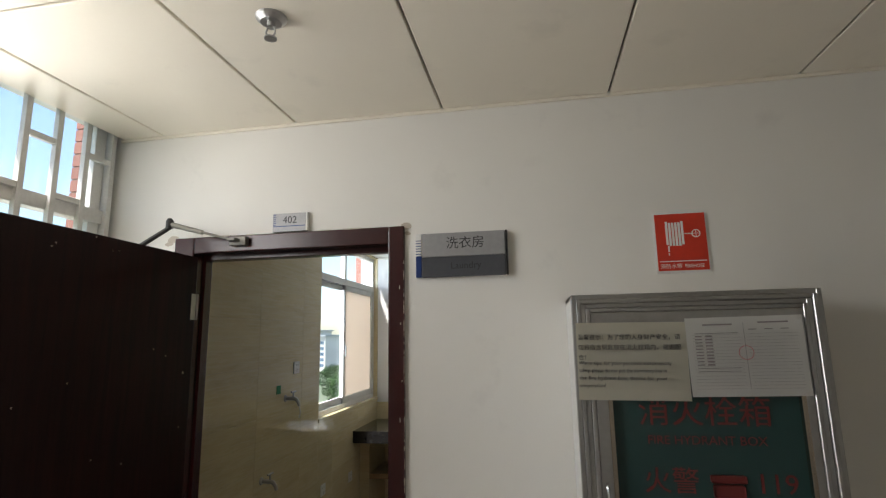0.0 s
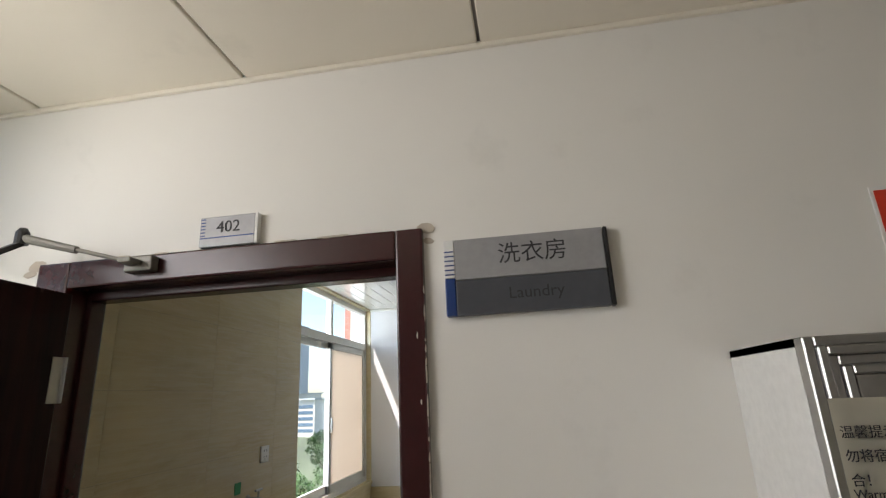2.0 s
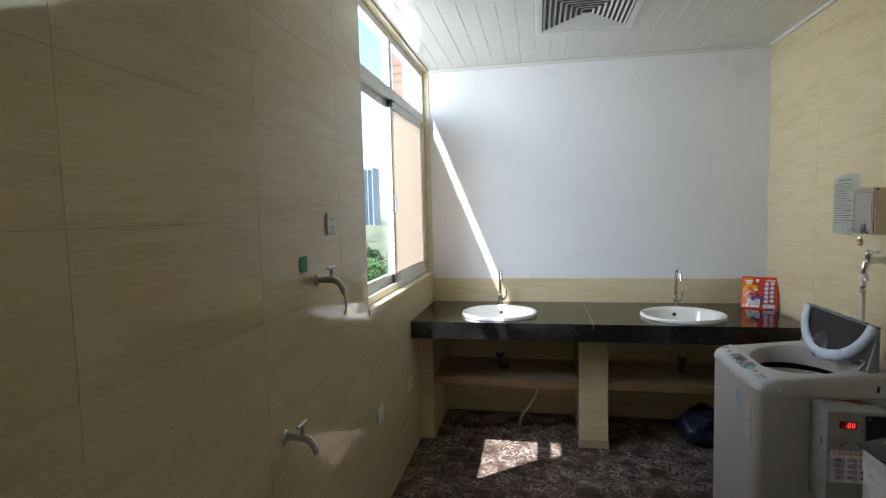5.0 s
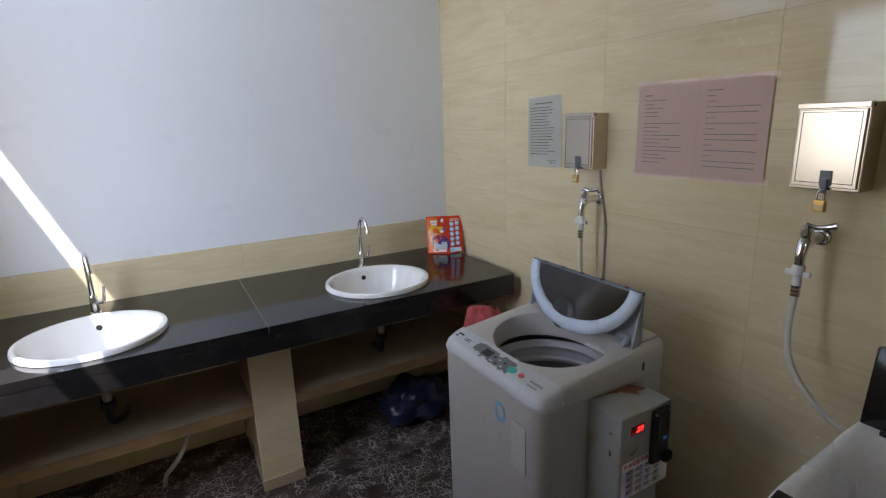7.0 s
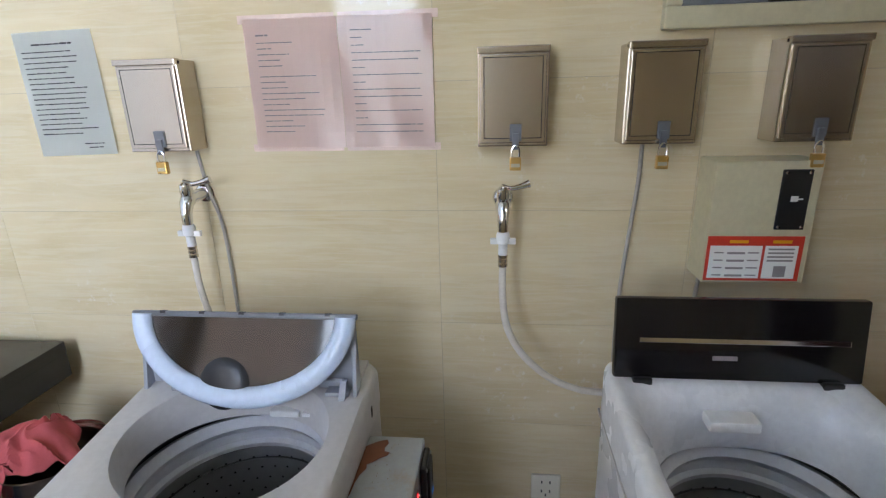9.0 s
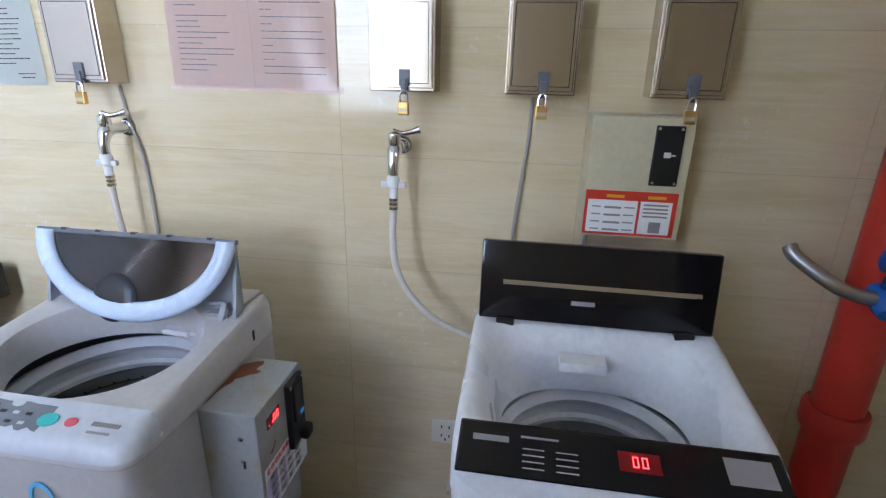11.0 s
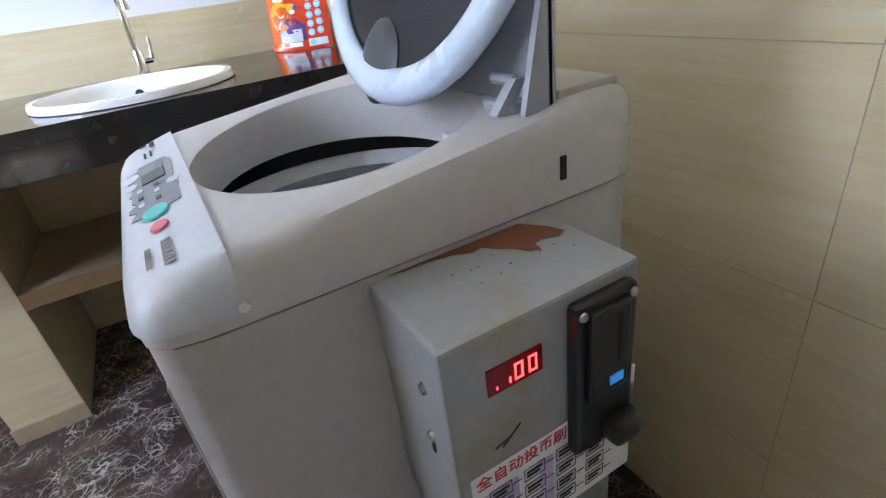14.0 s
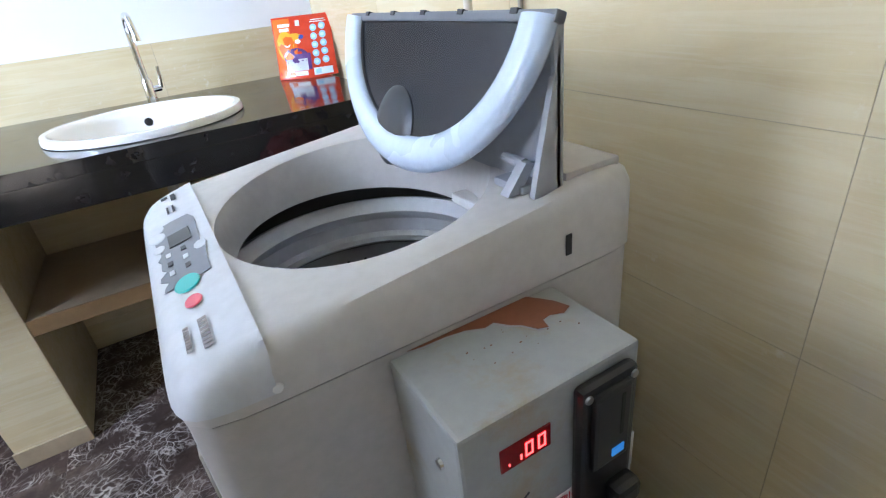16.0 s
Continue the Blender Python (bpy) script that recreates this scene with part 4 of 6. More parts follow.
def washer_grey():
    w = thing("washing_machine", (0.357, 4.973, 0.0), "pale grey top-loading washing machine with its folding lid open", "washing machine", "washing machines")
    D, W = 0.535, 0.533          # depth (x), width (y)
    cx, cy = D / 2, W / 2
    seam = 0.815

    def deck(x):
        return float(np.interp(x, (0.0, 0.08, 0.40, 0.43, 0.535), (0.852, 0.873, 0.906, 0.912, 0.916)))
    part("cabinet", shell_rings([ring_of(cx, cy, D / 2 - 0.006, W / 2 - 0.004, 14, lambda x: 0.035), ring_of(cx, cy, D / 2 - 0.003, W / 2 - 0.002, 14, lambda x: 0.05),
                                 ring_of(cx, cy, D / 2 - 0.002, W / 2 - 0.002, 14, lambda x: seam - 0.003), ring_of(cx, cy, D / 2 - 0.03, W / 2 - 0.03, 14, lambda x: seam - 0.003)]), WASHER_STEEL, w, "grey enamelled steel cabinet", smooth=True)
    part("plinth", box(0.02, 0.02, 0.008, D - 0.02, W - 0.02, 0.05, 0.006), BLACK_PLASTIC, w)
    for fx, fy in ((0.05, 0.05), (0.05, W - 0.05), (D - 0.05, 0.05), (D - 0.05, W - 0.05)):
        part("foot", lathe([(0.0, 0.0), (0.022, 0.0), (0.02, 0.012), (0.0, 0.012)], (fx, fy, 0), 14), BLACK_PLASTIC, w)
    hx, hy, hr = 0.263, cy - 0.006, 0.175
    hw = 0.203
    rings = [ring_of(cx, cy, D / 2 - 0.03, W / 2 - 0.03, 14, lambda x: seam), ring_of(cx, cy, D / 2, W / 2, 14, lambda x: seam),
             ring_of(cx, cy, D / 2, W / 2, 14, lambda x: seam + 0.01), ring_of(cx, cy, D / 2, W / 2, 13, lambda x: deck(x) - 0.026),
             ring_of(cx, cy, D / 2 - 0.004, W / 2 - 0.003, 12, lambda x: deck(x) - 0.012), ring_of(cx, cy, D / 2 - 0.012, W / 2 - 0.010, 11, lambda x: deck(x) - 0.003),
             ring_of(cx, cy, D / 2 - 0.024, W / 2 - 0.022, 10, lambda x: deck(x)),
             ring_of(hx, hy, hr + 0.012, hw + 0.012, 2.0, lambda x: deck(x)), ring_of(hx, hy, hr + 0.004, hw + 0.004, 2.0, lambda x: deck(x) - 0.003), ring_of(hx, hy, hr, hw, 2.0, lambda x: deck(x) - 0.012),
             ring_of(hx, hy, hr - 0.006, hw - 0.006, 2.0, lambda x: deck(x) - 0.045), ring_of(hx, hy, hr - 0.008, hw - 0.010, 2.0, lambda x: 0.815)]
    part("top_cover", shell_rings(rings), WASHER_GREY, w, "pale grey moulded top cover", smooth=True)
    drum_parts(w, hx, hy, 0.212, 0.795)
    # control panel along the front edge
    edge_x, count = 0.084, 192
    skin = [ring_of(cx, cy, D / 2 + g, W / 2 + g, power, lambda x, up=up, low=low: (seam + 0.012) if low else deck(max(x, 0.0)) + up, count)
            for g, power, up, low in ((0.0005, 14, 0, True), (0.0022, 14, 0, True), (0.0022, 13, -0.024, False), (-0.002, 12, -0.008, False), (-0.010, 11, 0.0015, False), (-0.022, 10, 0.004, False))]
    keep = [k for k in range(count) if skin[0][k][0] < edge_x]
    bm = bmesh.new()
    grid = [[bm.verts.new((min(ring[k][0], edge_x), *ring[k][1:])) for k in keep] for ring in skin]
    grid.append([bm.verts.new((edge_x, skin[-1][k][1], deck(edge_x) + 0.004)) for k in keep])
    grid.append([bm.verts.new((edge_x, skin[-1][k][1], deck(edge_x) - 0.004)) for k in keep])
    for r0, r1 in zip(grid, grid[1:]):
        for k in range(len(keep) - 1):
            bm.faces.new((r0[k], r0[k + 1], r1[k + 1], r1[k]))
    bmesh.ops.recalc_face_normals(bm, faces=bm.faces)
    panel = part("control_panel", bm, PANEL_SILVER, w, "worn silver control panel wrapped over the front edge", smooth=True)
    m = Matrix(((0, 1, 0, 0.014), (-1, 0, 0, W - 0.03), (0.0, 0.25, 1, deck(0.014) + 0.0047), (0, 0, 0, 1)))    # x along the panel from its far end, y from the front edge back
    rag = random.Random(31)
    torn = [(0.126 + 0.0098 * k, 0.004 + rag.uniform(-0.003, 0.006)) for k in range(21)] + [(0.324, 0.030), (0.322, 0.054)] + [(0.322 - 0.0196 * k, 0.055 + rag.uniform(-0.002, 0.002)) for k in range(1, 10)] + [(0.124, 0.050), (0.122, 0.028)]
    part("display_film", move(prism(torn, 0.0006, "z"), m), DARK_PANEL, panel, "dark film of the display, partly peeled")
    part("display", move(box(0.172, 0.018, 0.0007, 0.214, 0.046, 0.0018, 0.0004, 1), m), BLACK_PLASTIC, panel)
    for k in range(6):
        part("button", move(box(0.226 + 0.026 * (k % 3), 0.012 + 0.018 * (k // 3), 0.0007, 0.238 + 0.026 * (k % 3), 0.018 + 0.018 * (k // 3), 0.0014, 0.0003, 1), m), BLACK_PLASTIC if k % 2 else PANEL_SILVER, panel)
    for x, y, r, mt, nm in ((0.327, 0.027, 0.0165, TEAL, "teal_button"), (0.371, 0.028, 0.0105, PINK_STICK, "red_button")):
        part(nm, move(lathe([(0, 0.0007), (r, 0.0007), (r * 0.9, 0.0022), (0, 0.0024)], (x, y, 0), 24, 1.15, 0.85), m), mt, panel)
    for x, y, r in ((0.13, 0.008, 0.012), (0.16, 0.006, 0.014), (0.20, 0.006, 0.010), (0.245, 0.052, 0.01)):
        part("peeled_patch", move(lathe([(0, 0.0006), (r, 0.0006), (r * 0.9, 0.0012), (0, 0.0012)], (x, y, 0), 9, 1.3, 0.8), m), PANEL_SILVER, panel)
    bars([(0.008, 0.036, 0.030, 0.007), (0.008, 0.022, 0.010, 0.010), (0.06, 0.034, 0.03, 0.003), (0.06, 0.026, 0.03, 0.003)], INK, panel, m @ Matrix.Translation((0, 0, 0.001)), "maker_mark")
    bars([(0.410 + 0.006 * k, 0.026, 0.0045, 0.0085) for k in range(9)] + [(0.412 + 0.0048 * k, 0.012, 0.0034, 0.005) for k in range(9)], INK_GREY, panel, m @ Matrix.Translation((0, 0, 0.001)), "model_mark")
    # small fittings on the side of the cover
    part("side_slot", box(0.406, -0.0015, 0.837, 0.415, 0.004, 0.863, 0.001, 1), DARK, w, "small dark slot in the side")
    part("screw", move(lathe([(0, 0), (0.0055, 0), (0.0045, 0.0018), (0, 0.0018)], sides=14), pose(0.082, -0.0005, 0.831, 90, 0, 0)), WHITE_PLASTIC, w)
    # round sticker on the front
    ring = shell_rings([[(-0.0006 - zz, 0.181 + q * math.cos(a), 0.738 + 1.35 * q * math.sin(a)) for a in (2 * math.pi * k / 28 for k in range(28))] for q, zz in ((0.024, 0), (0.024, 0.001), (0.018, 0.001), (0.018, 0))])
    part("round_sticker", ring, SKY_STICK, w, "blue ring sticker on the front")
    part("pale_patch", box(-0.001, 0.06, 0.59, 0.0015, 0.125, 0.745, 0.0005, 1), WASHER_GREY, w, "pale mark left by a removed label")
    # folding lid
    hx0 = 0.416
    part("rear_panel", join(box(hx0 - 0.006, 0.022, 0.905, hx0 + 0.008, W - 0.020, 1.082, 0.004), prism([(hx0 - 0.034, 0.905), (hx0 + 0.002, 0.905), (hx0 + 0.002, 1.06)], 0.008, "y", 0.022), prism([(hx0 - 0.034, 0.905), (hx0 + 0.002, 0.905), (hx0 + 0.002, 1.06)], 0.008, "y", W - 0.030)), LID_GREY, w, "grey rear half of the folding lid")
    for y in (0.04, W - 0.14):
        part("hinge", join(box(hx0 - 0.036, y, 0.904, hx0 - 0.006, y + 0.052, 0.914, 0.003), prism([(hx0 - 0.052, 0.906), (hx0 - 0.034, 0.906), (hx0 - 0.014, 0.936), (hx0 - 0.026, 0.938)], 0.014, "y", y + 0.004), tube([(hx0 - 0.020, y + 0.014, 0.934), (hx0 - 0.020, y + 0.05, 0.934)], 0.006, curved=False)), LID_GREY, w)
    part("deck_hump", box(hx0 + 0.014, 0.026, 0.908, D - 0.022, W - 0.026, 0.9205, 0.004), WASHER_STEEL, w, "raised rear deck", smooth=True)
    R = 0.250
    tilt = pose(hx0 - 0.004, cy + 0.001, 1.079, 0, 20, 0)
    # the half disc hangs down from the fold: local y across, local -z down
    def arc(q, zq):
        return [(q * math.cos(a), zq * math.sin(a)) for a in (math.pi + math.pi * k / 40 for k in range(41))]
    glass = prism(arc(R - 0.028, 0.165), 0.004, "x", -0.004)
    lid = part("window", move(glass, tilt), SMOKE, w, "smoked clear half-round lid window")
    bm = bmesh.new()
    sect = [(-0.004 + 0.0155 * math.cos(q), 0.014 + 0.0225 * math.sin(q)) for q in (2 * math.pi * i / 14 for i in range(14))]
    rows = []
    for k in range(41):
        a = math.pi + math.pi * k / 40
        rows.append([bm.verts.new((sx, (R - 0.036 + sy) * math.cos(a), (0.160 + sy * 1.05) * math.sin(a))) for sx, sy in sect])
    for a, b in zip(rows, rows[1:]):
        for k in range(len(sect)):
            bm.faces.new((a[k], a[(k + 1) % len(sect)], b[(k + 1) % len(sect)], b[k]))
    bm.faces.new(rows[0][::-1])
    bm.faces.new(rows[-1])
    bmesh.ops.recalc_face_normals(bm, faces=bm.faces)
    part("rim", move(bm, tilt), RIM_BLUE, w, "pale blue-white rounded lid rim", smooth=True)
    part("lid_edge", move(box(-0.006, -R - 0.002, -0.006, 0.008, R + 0.002, 0.006, 0.003), tilt), DARK_PANEL, w, "dark fold edge of the lid")
    for y in (-0.19, -0.09, 0.0, 0.09, 0.18):
        part("pin", move(box(-0.0075, y - 0.006, 0.001, 0.004, y + 0.006, 0.0072, 0.001), tilt), BLACK_PLASTIC, w)
    grip = lathe([(0.0, 0.010), (0.03, 0.0095), (0.048, 0.006), (0.056, 0.001), (0.056, -0.001), (0.0, -0.001)], (0, 0, 0), 32)
    part("lid_grip", move(grip, tilt @ pose(-0.004, 0.035, -0.146, 0, -90, 0)), BLACK_PLASTIC, w, "dark round finger grip in the lid", smooth=True)
    part("lint_clip", join(box(hx - 0.02 + 0.16, cy - 0.10, 0.83, hx + 0.165, cy - 0.03, 0.845, 0.004), box(hx + 0.13, cy - 0.14, 0.84, hx + 0.16, cy - 0.11, 0.85, 0.003)), WHITE_PLASTIC, w)


washer_grey()


def coin_box_grey():
    c = thing("coin_control_box", (0.54, 4.852, 0.545), "grey steel coin box with red digits, fixed to the washing machine", "coin box")
    L, T, H = 0.203, 0.122, 0.262
    part("body", box(0, 0, 0, L, T, H, 0.004), GREY_BOX, c)
    part("lower_tray", box(0.004, 0.006, -0.10, L - 0.03, T, -0.001, 0.004), GREY_BOX, c)
    rng = random.Random(7)
    outline = [(0.020, 0.121), (0.035, 0.118), (0.060, 0.117), (0.082, 0.113), (0.100, 0.104), (0.112, 0.106), (0.122, 0.092), (0.131, 0.085), (0.140, 0.070), (0.150, 0.066), (0.153, 0.078), (0.164, 0.080), (0.178, 0.074), (0.190, 0.079), (0.184, 0.096), (0.176, 0.108), (0.166, 0.121)]
    pale = [(x + 0.0012 * (1 if x > 0.14 else -1), max(y - 0.0014, 0.0)) if y < 0.12 else (x, y) for x, y in outline]
    part("flaked_paint", prism(pale, 0.0006, "z", H - 0.0002), SIGN_GREY, c, "pale edge of flaked paint")
    part("rust_patch", prism(outline, 0.0012, "z", H - 0.0002), RUST, c, "rust where the paint has flaked off")
    bm = bmesh.new()
    for k in range(16):
        x, y, s = rng.uniform(0.06, 0.18), rng.uniform(0.05, 0.10), rng.uniform(0.0003, 0.0009)
        lathe([(0, H - 0.0002), (s, H - 0.0002), (s * 0.8, H + 0.0006), (0, H + 0.0006)], (x, y, 0), 7, rng.uniform(1, 2.5), 1, bm)
    tagged(part("rust_speck", bm, RUST, c), kind="stuff")
    for z in (0.205, 0.150):
        part("rivet", move(lathe([(0, 0), (0.006, 0), (0.005, 0.003), (0.0, 0.0042)], sides=14), pose(0.0, 0.035, z, 0, -90, 0)), CHROME, c)
    part("lock_slot", box(-0.0015, 0.032, 0.132, 0.001, 0.037, 0.147), DARK, c)
    f = Matrix(((1, 0, 0, 0), (0, 0, -1, 0), (0, 1, 0, 0), (0, 0, 0, 1)))
    disp = part("display", box(0.038, -0.0015, 0.199, 0.093, 0.001, 0.226, 0.0005, 1), LED_BASE, c, "red digit display")
    # seven-segment digits reading 1.00
    segs = []
    for x0 in (0.064, 0.078):
        w, h, t, z0 = 0.0085, 0.0165, 0.0017, 0.204
        segs += [(x0, z0, w, t), (x0, z0 + h - t, w, t), (x0, z0, t, h), (x0 + w - t, z0, t, h)]
    segs += [(0.0585, 0.204, 0.0017, 0.006), (0.046, 0.204, 0.0012, 0.003)]
    bars(segs, LED_RED, disp, Matrix.Translation((0, -0.0017, 0)) @ SOUTH, "digit")
    cs = part("coin_slot", join(box(0.118, -0.014, 0.082, 0.188, 0.0, 0.252, 0.006), box(0.128, -0.020, 0.15, 0.176, -0.012, 0.245, 0.005), box(0.150, -0.034, 0.088, 0.184, -0.012, 0.118, 0.008)), BLACK_PLASTIC, c, "black coin acceptor")
    part("slot", box(0.160, -0.0208, 0.185, 0.164, -0.0195, 0.235), DARK, cs)
    part("price_light", box(0.151, -0.0212, 0.160, 0.167, -0.0195, 0.170, 0.0005, 1), LED_BLUE, cs, "lit blue coin label")
    for x, z in ((0.125, 0.243), (0.181, 0.243)):
        part("bolt", move(lathe([(0, 0), (0.0045, 0), (0.004, 0.002), (0, 0.0025)], sides=10), pose(x, -0.0138, z, 90, 0, 0)), DULL_STEEL, cs)
    lab = part("label", join(box(0.012, -0.0012, 0.0, 0.205, 0.0005, 0.118), box(0.19, -0.0012, 0.09, 0.206, 0.0005, 0.14)), PAPER, c, "white and lilac instruction label")
    part("lilac_print", join(box(0.013, -0.0016, 0.002, 0.06, -0.0012, 0.09), box(0.085, -0.0016, 0.002, 0.10, -0.0012, 0.09)), LILAC, lab)
    words("全自动投币刷卡微信洗", 0.0170, RED_INK, lab, Matrix.Translation((0.016, -0.0017, 0.107)) @ SOUTH, squeeze=1.0)
    rows, fr = [], []
    for col in range(4):
        for row in range(4):
            x0, z0 = 0.028 + 0.038 * col, 0.076 - 0.0215 * row
            fr += [(x0, z0, 0.024, 0.0007), (x0, z0 + 0.0155, 0.024, 0.0007), (x0, z0, 0.0007, 0.016), (x0 + 0.0235, z0, 0.0007, 0.016)]
            fr += [(x0 + 0.025, z0 + 0.008, 0.010, 0.0007)]
            rows += [(x0 + 0.003, z0 + 0.009, 0.018, 0.0028), (x0 + 0.003, z0 + 0.004, 0.015, 0.0028)]
    bars(rows + fr, INK, lab, Matrix.Translation((0, -0.0019, 0)) @ SOUTH)
    part("scratch", join(move(box(0, -0.0006, 0, 0.026, 0.0, 0.0022), pose(0.048, -0.0002, 0.135, 0, -40, 0)), move(box(0, -0.0006, 0, 0.016, 0.0, 0.0018), pose(0.040, -0.0002, 0.138, 0, -15, 0))), INK, c)


coin_box_grey()


def washer_white():
    w = thing("washing_machine", (0.41, 3.937, 0.0), "white top-loading washing machine with black lid raised", "washing machine", "washing machines")
    D, W = 0.495, 0.520
    cx, cy, seam = D / 2, W / 2, 0.80

    def deck(x):
        return float(np.interp(x, (0.0, 0.10, 0.36, 0.495), (0.866, 0.896, 0.924, 0.930)))
    part("cabinet", shell_rings([ring_of(cx, cy, D / 2 - 0.006, W / 2 - 0.004, 14, lambda x: 0.035), ring_of(cx, cy, D / 2 - 0.003, W / 2 - 0.002, 14, lambda x: 0.05),
                                 ring_of(cx, cy, D / 2 - 0.002, W / 2 - 0.002, 14, lambda x: seam - 0.003), ring_of(cx, cy, D / 2 - 0.03, W / 2 - 0.03, 14, lambda x: seam - 0.003)]), WASHER_WHITE, w, "white steel cabinet", smooth=True)
    part("plinth", box(0.02, 0.02, 0.008, D - 0.02, W - 0.02, 0.05, 0.006), BLACK_PLASTIC, w)
    for fx, fy in ((0.05, 0.05), (0.05, W - 0.05), (D - 0.05, 0.05), (D - 0.05, W - 0.05)):
        part("foot", lathe([(0.0, 0.0), (0.022, 0.0), (0.02, 0.012), (0.0, 0.012)], (fx, fy, 0), 14), BLACK_PLASTIC, w)
    hx, hy, ax, ay = 0.228, cy, 0.150, 0.205
    rings = [ring_of(cx, cy, D / 2 - 0.03, W / 2 - 0.03, 14, lambda x: seam), ring_of(cx, cy, D / 2, W / 2, 14, lambda x: seam), ring_of(cx, cy, D / 2, W / 2, 14, lambda x: deck(x) - 0.02),
             ring_of(cx, cy, D / 2 - 0.004, W / 2 - 0.004, 12, lambda x: deck(x) - 0.006), ring_of(cx, cy, D / 2 - 0.012, W / 2 - 0.012, 12, lambda x: deck(x)), ring_of(cx, cy, D / 2 - 0.022, W / 2 - 0.022, 12, lambda x: deck(x)),
             ring_of(hx, hy, ax + 0.03, ay + 0.022, 6, lambda x: deck(x) - 0.004), ring_of(hx, hy, ax + 0.012, ay + 0.008, 5, lambda x: deck(x) - 0.018),
             ring_of(hx, hy, ax + 0.004, ay, 4, lambda x: deck(x) - 0.05), ring_of(hx, hy, ax, ay - 0.012, 3, lambda x: 0.80), ring_of(hx, hy, ax + 0.01, ay - 0.02, 2.4, lambda x: 0.775)]
    part("top_cover", shell_rings(rings), WASHER_WHITE, w, "white moulded top cover", smooth=True)
    drum_parts(w, hx, hy, 0.193, 0.77)
    part("soap_drawer", box(hx + 0.105, cy - 0.03, 0.85, hx + 0.151, cy + 0.07, 0.875, 0.006), WHITE_PLASTIC, w, smooth=True)
    rot = pose(0.0, 0, 0.866, 0, -16.7, 0)
    panel = part("control_panel", move(box(-0.002, 0.012, 0.0005, 0.092, W - 0.012, 0.006, 0.004), rot), GLOSS_BLACK, w, "gloss black control panel")
    m = rot @ Matrix(((0, 1, 0, 0.0), (-1, 0, 0, W), (0, 0, 1, 0.0062), (0, 0, 0, 1)))
    bars([(0.035, 0.054, 0.058, 0.011)], SIGN_GREY, panel, m, "maker_mark")
    bars([(0.112, 0.066, 0.06, 0.004)] + [(0.115 + 0.052 * (k % 2), 0.046 - 0.011 * (k // 2), 0.034, 0.0022) for k in range(8)], INK_GREY, panel, m)
    dsp = part("display", move(box(0.262, 0.03, 0, 0.325, 0.064, 0.0006), m), LED_BASE, panel)
    segs = []
    for x0 in (0.283, 0.297):
        a, h, t, z0 = 0.009, 0.018, 0.0018, 0.038
        segs += [(x0, z0, a, t), (x0, z0 + h - t, a, t), (x0, z0, t, h), (x0 + a - t, z0, t, h)]
    bars(segs, LED_RED, dsp, m @ Matrix.Translation((0, 0, 0.001)), "digit")
    part("warning_label", move(box(0.42, 0.03, 0, 0.49, 0.075, 0.0006), m), INK_GREY, panel)
    # raised lid
    lt = pose(0.415, 0, 0.926, 0, 8, 0)
    lid = part("lid", move(box(-0.010, 0.012, 0.0, 0.012, W - 0.010, 0.178, 0.006), lt), GLOSS_BLACK, w, "gloss black lid standing open", smooth=True)
    part("trim_strip", move(box(-0.0135, 0.045, 0.082, -0.0098, W - 0.06, 0.093, 0.0015), lt), CHROME, lid, "silver strip across the lid")
    bars([(0.19, 0.045, 0.05, 0.010)], INK_GREY, lid, lt @ Matrix.Translation((-0.0105, W - 0.02, 0.0)) @ WEST, "maker_mark")
    for y in (0.05, W - 0.09):
        part("hinge", box(0.395, y, 0.915, 0.435, y + 0.04, 0.932, 0.004), BLACK_PLASTIC, w)
    part("side_band", box(0.02, W - 0.003, 0.795, D - 0.02, W + 0.002, 0.802, 0.001), WASHER_STEEL, w)


washer_white()

# ---- east wall fittings ----


def padlock_box(y0, label, z0=1.402):
    b = thing("outlet_box", (EX, y0 + 0.09, z0), label, "metal box", "padlocked outlet boxes")
    W2, H, D = 0.078, 0.211, 0.083
    part("body", join(box(-D + 0.006, -W2, 0, -0.001, W2, H, 0.003)), STEEL, b)
    door = part("door", join(box(-D, -W2 + 0.006, 0.008, -D + 0.007, W2 - 0.006, H - 0.014, 0.002), box(-D - 0.002, -W2, H - 0.012, -D + 0.02, W2, H + 0.002, 0.002)), STEEL, b)
    part("seam_line", join(box(-D - 0.0004, -W2 + 0.014, 0.018, -D + 0.002, -W2 + 0.0155, H - 0.02), box(-D - 0.0004, W2 - 0.0155, 0.018, -D + 0.002, W2 - 0.014, H - 0.02),
                           box(-D - 0.0004, -W2 + 0.014, 0.018, -D + 0.002, W2 - 0.014, 0.0195), box(-D - 0.0004, -W2 + 0.014, H - 0.0215, -D + 0.002, W2 - 0.014, H - 0.02)), DARK, door)
    part("hasp", join(box(-D - 0.004, -0.020, 0.012, -D, 0.006, 0.05, 0.0015), box(-D - 0.010, -0.014, -0.006, -D - 0.002, 0.0, 0.03, 0.002)), DARK_PANEL, door)
    lock = thing("padlock", (EX - D - 0.010, y0 + 0.09 - 0.007, z0 - 0.052), "small brass padlock hanging from a metal box", "padlock", "padlocks")
    part("lock_body", box(-0.007, -0.013, 0.0, 0.007, 0.013, 0.030, 0.003), BRASS, lock)
    part("shackle", tube([(0, -0.008, 0.028), (0, -0.008, 0.046), (0, 0, 0.056), (0, 0.008, 0.046), (0, 0.008, 0.028)], 0.0024, 8), CHROME, lock)
    part("brand_band", box(-0.0076, -0.010, 0.008, -0.0068, 0.010, 0.016), CREAM_BOX, lock)


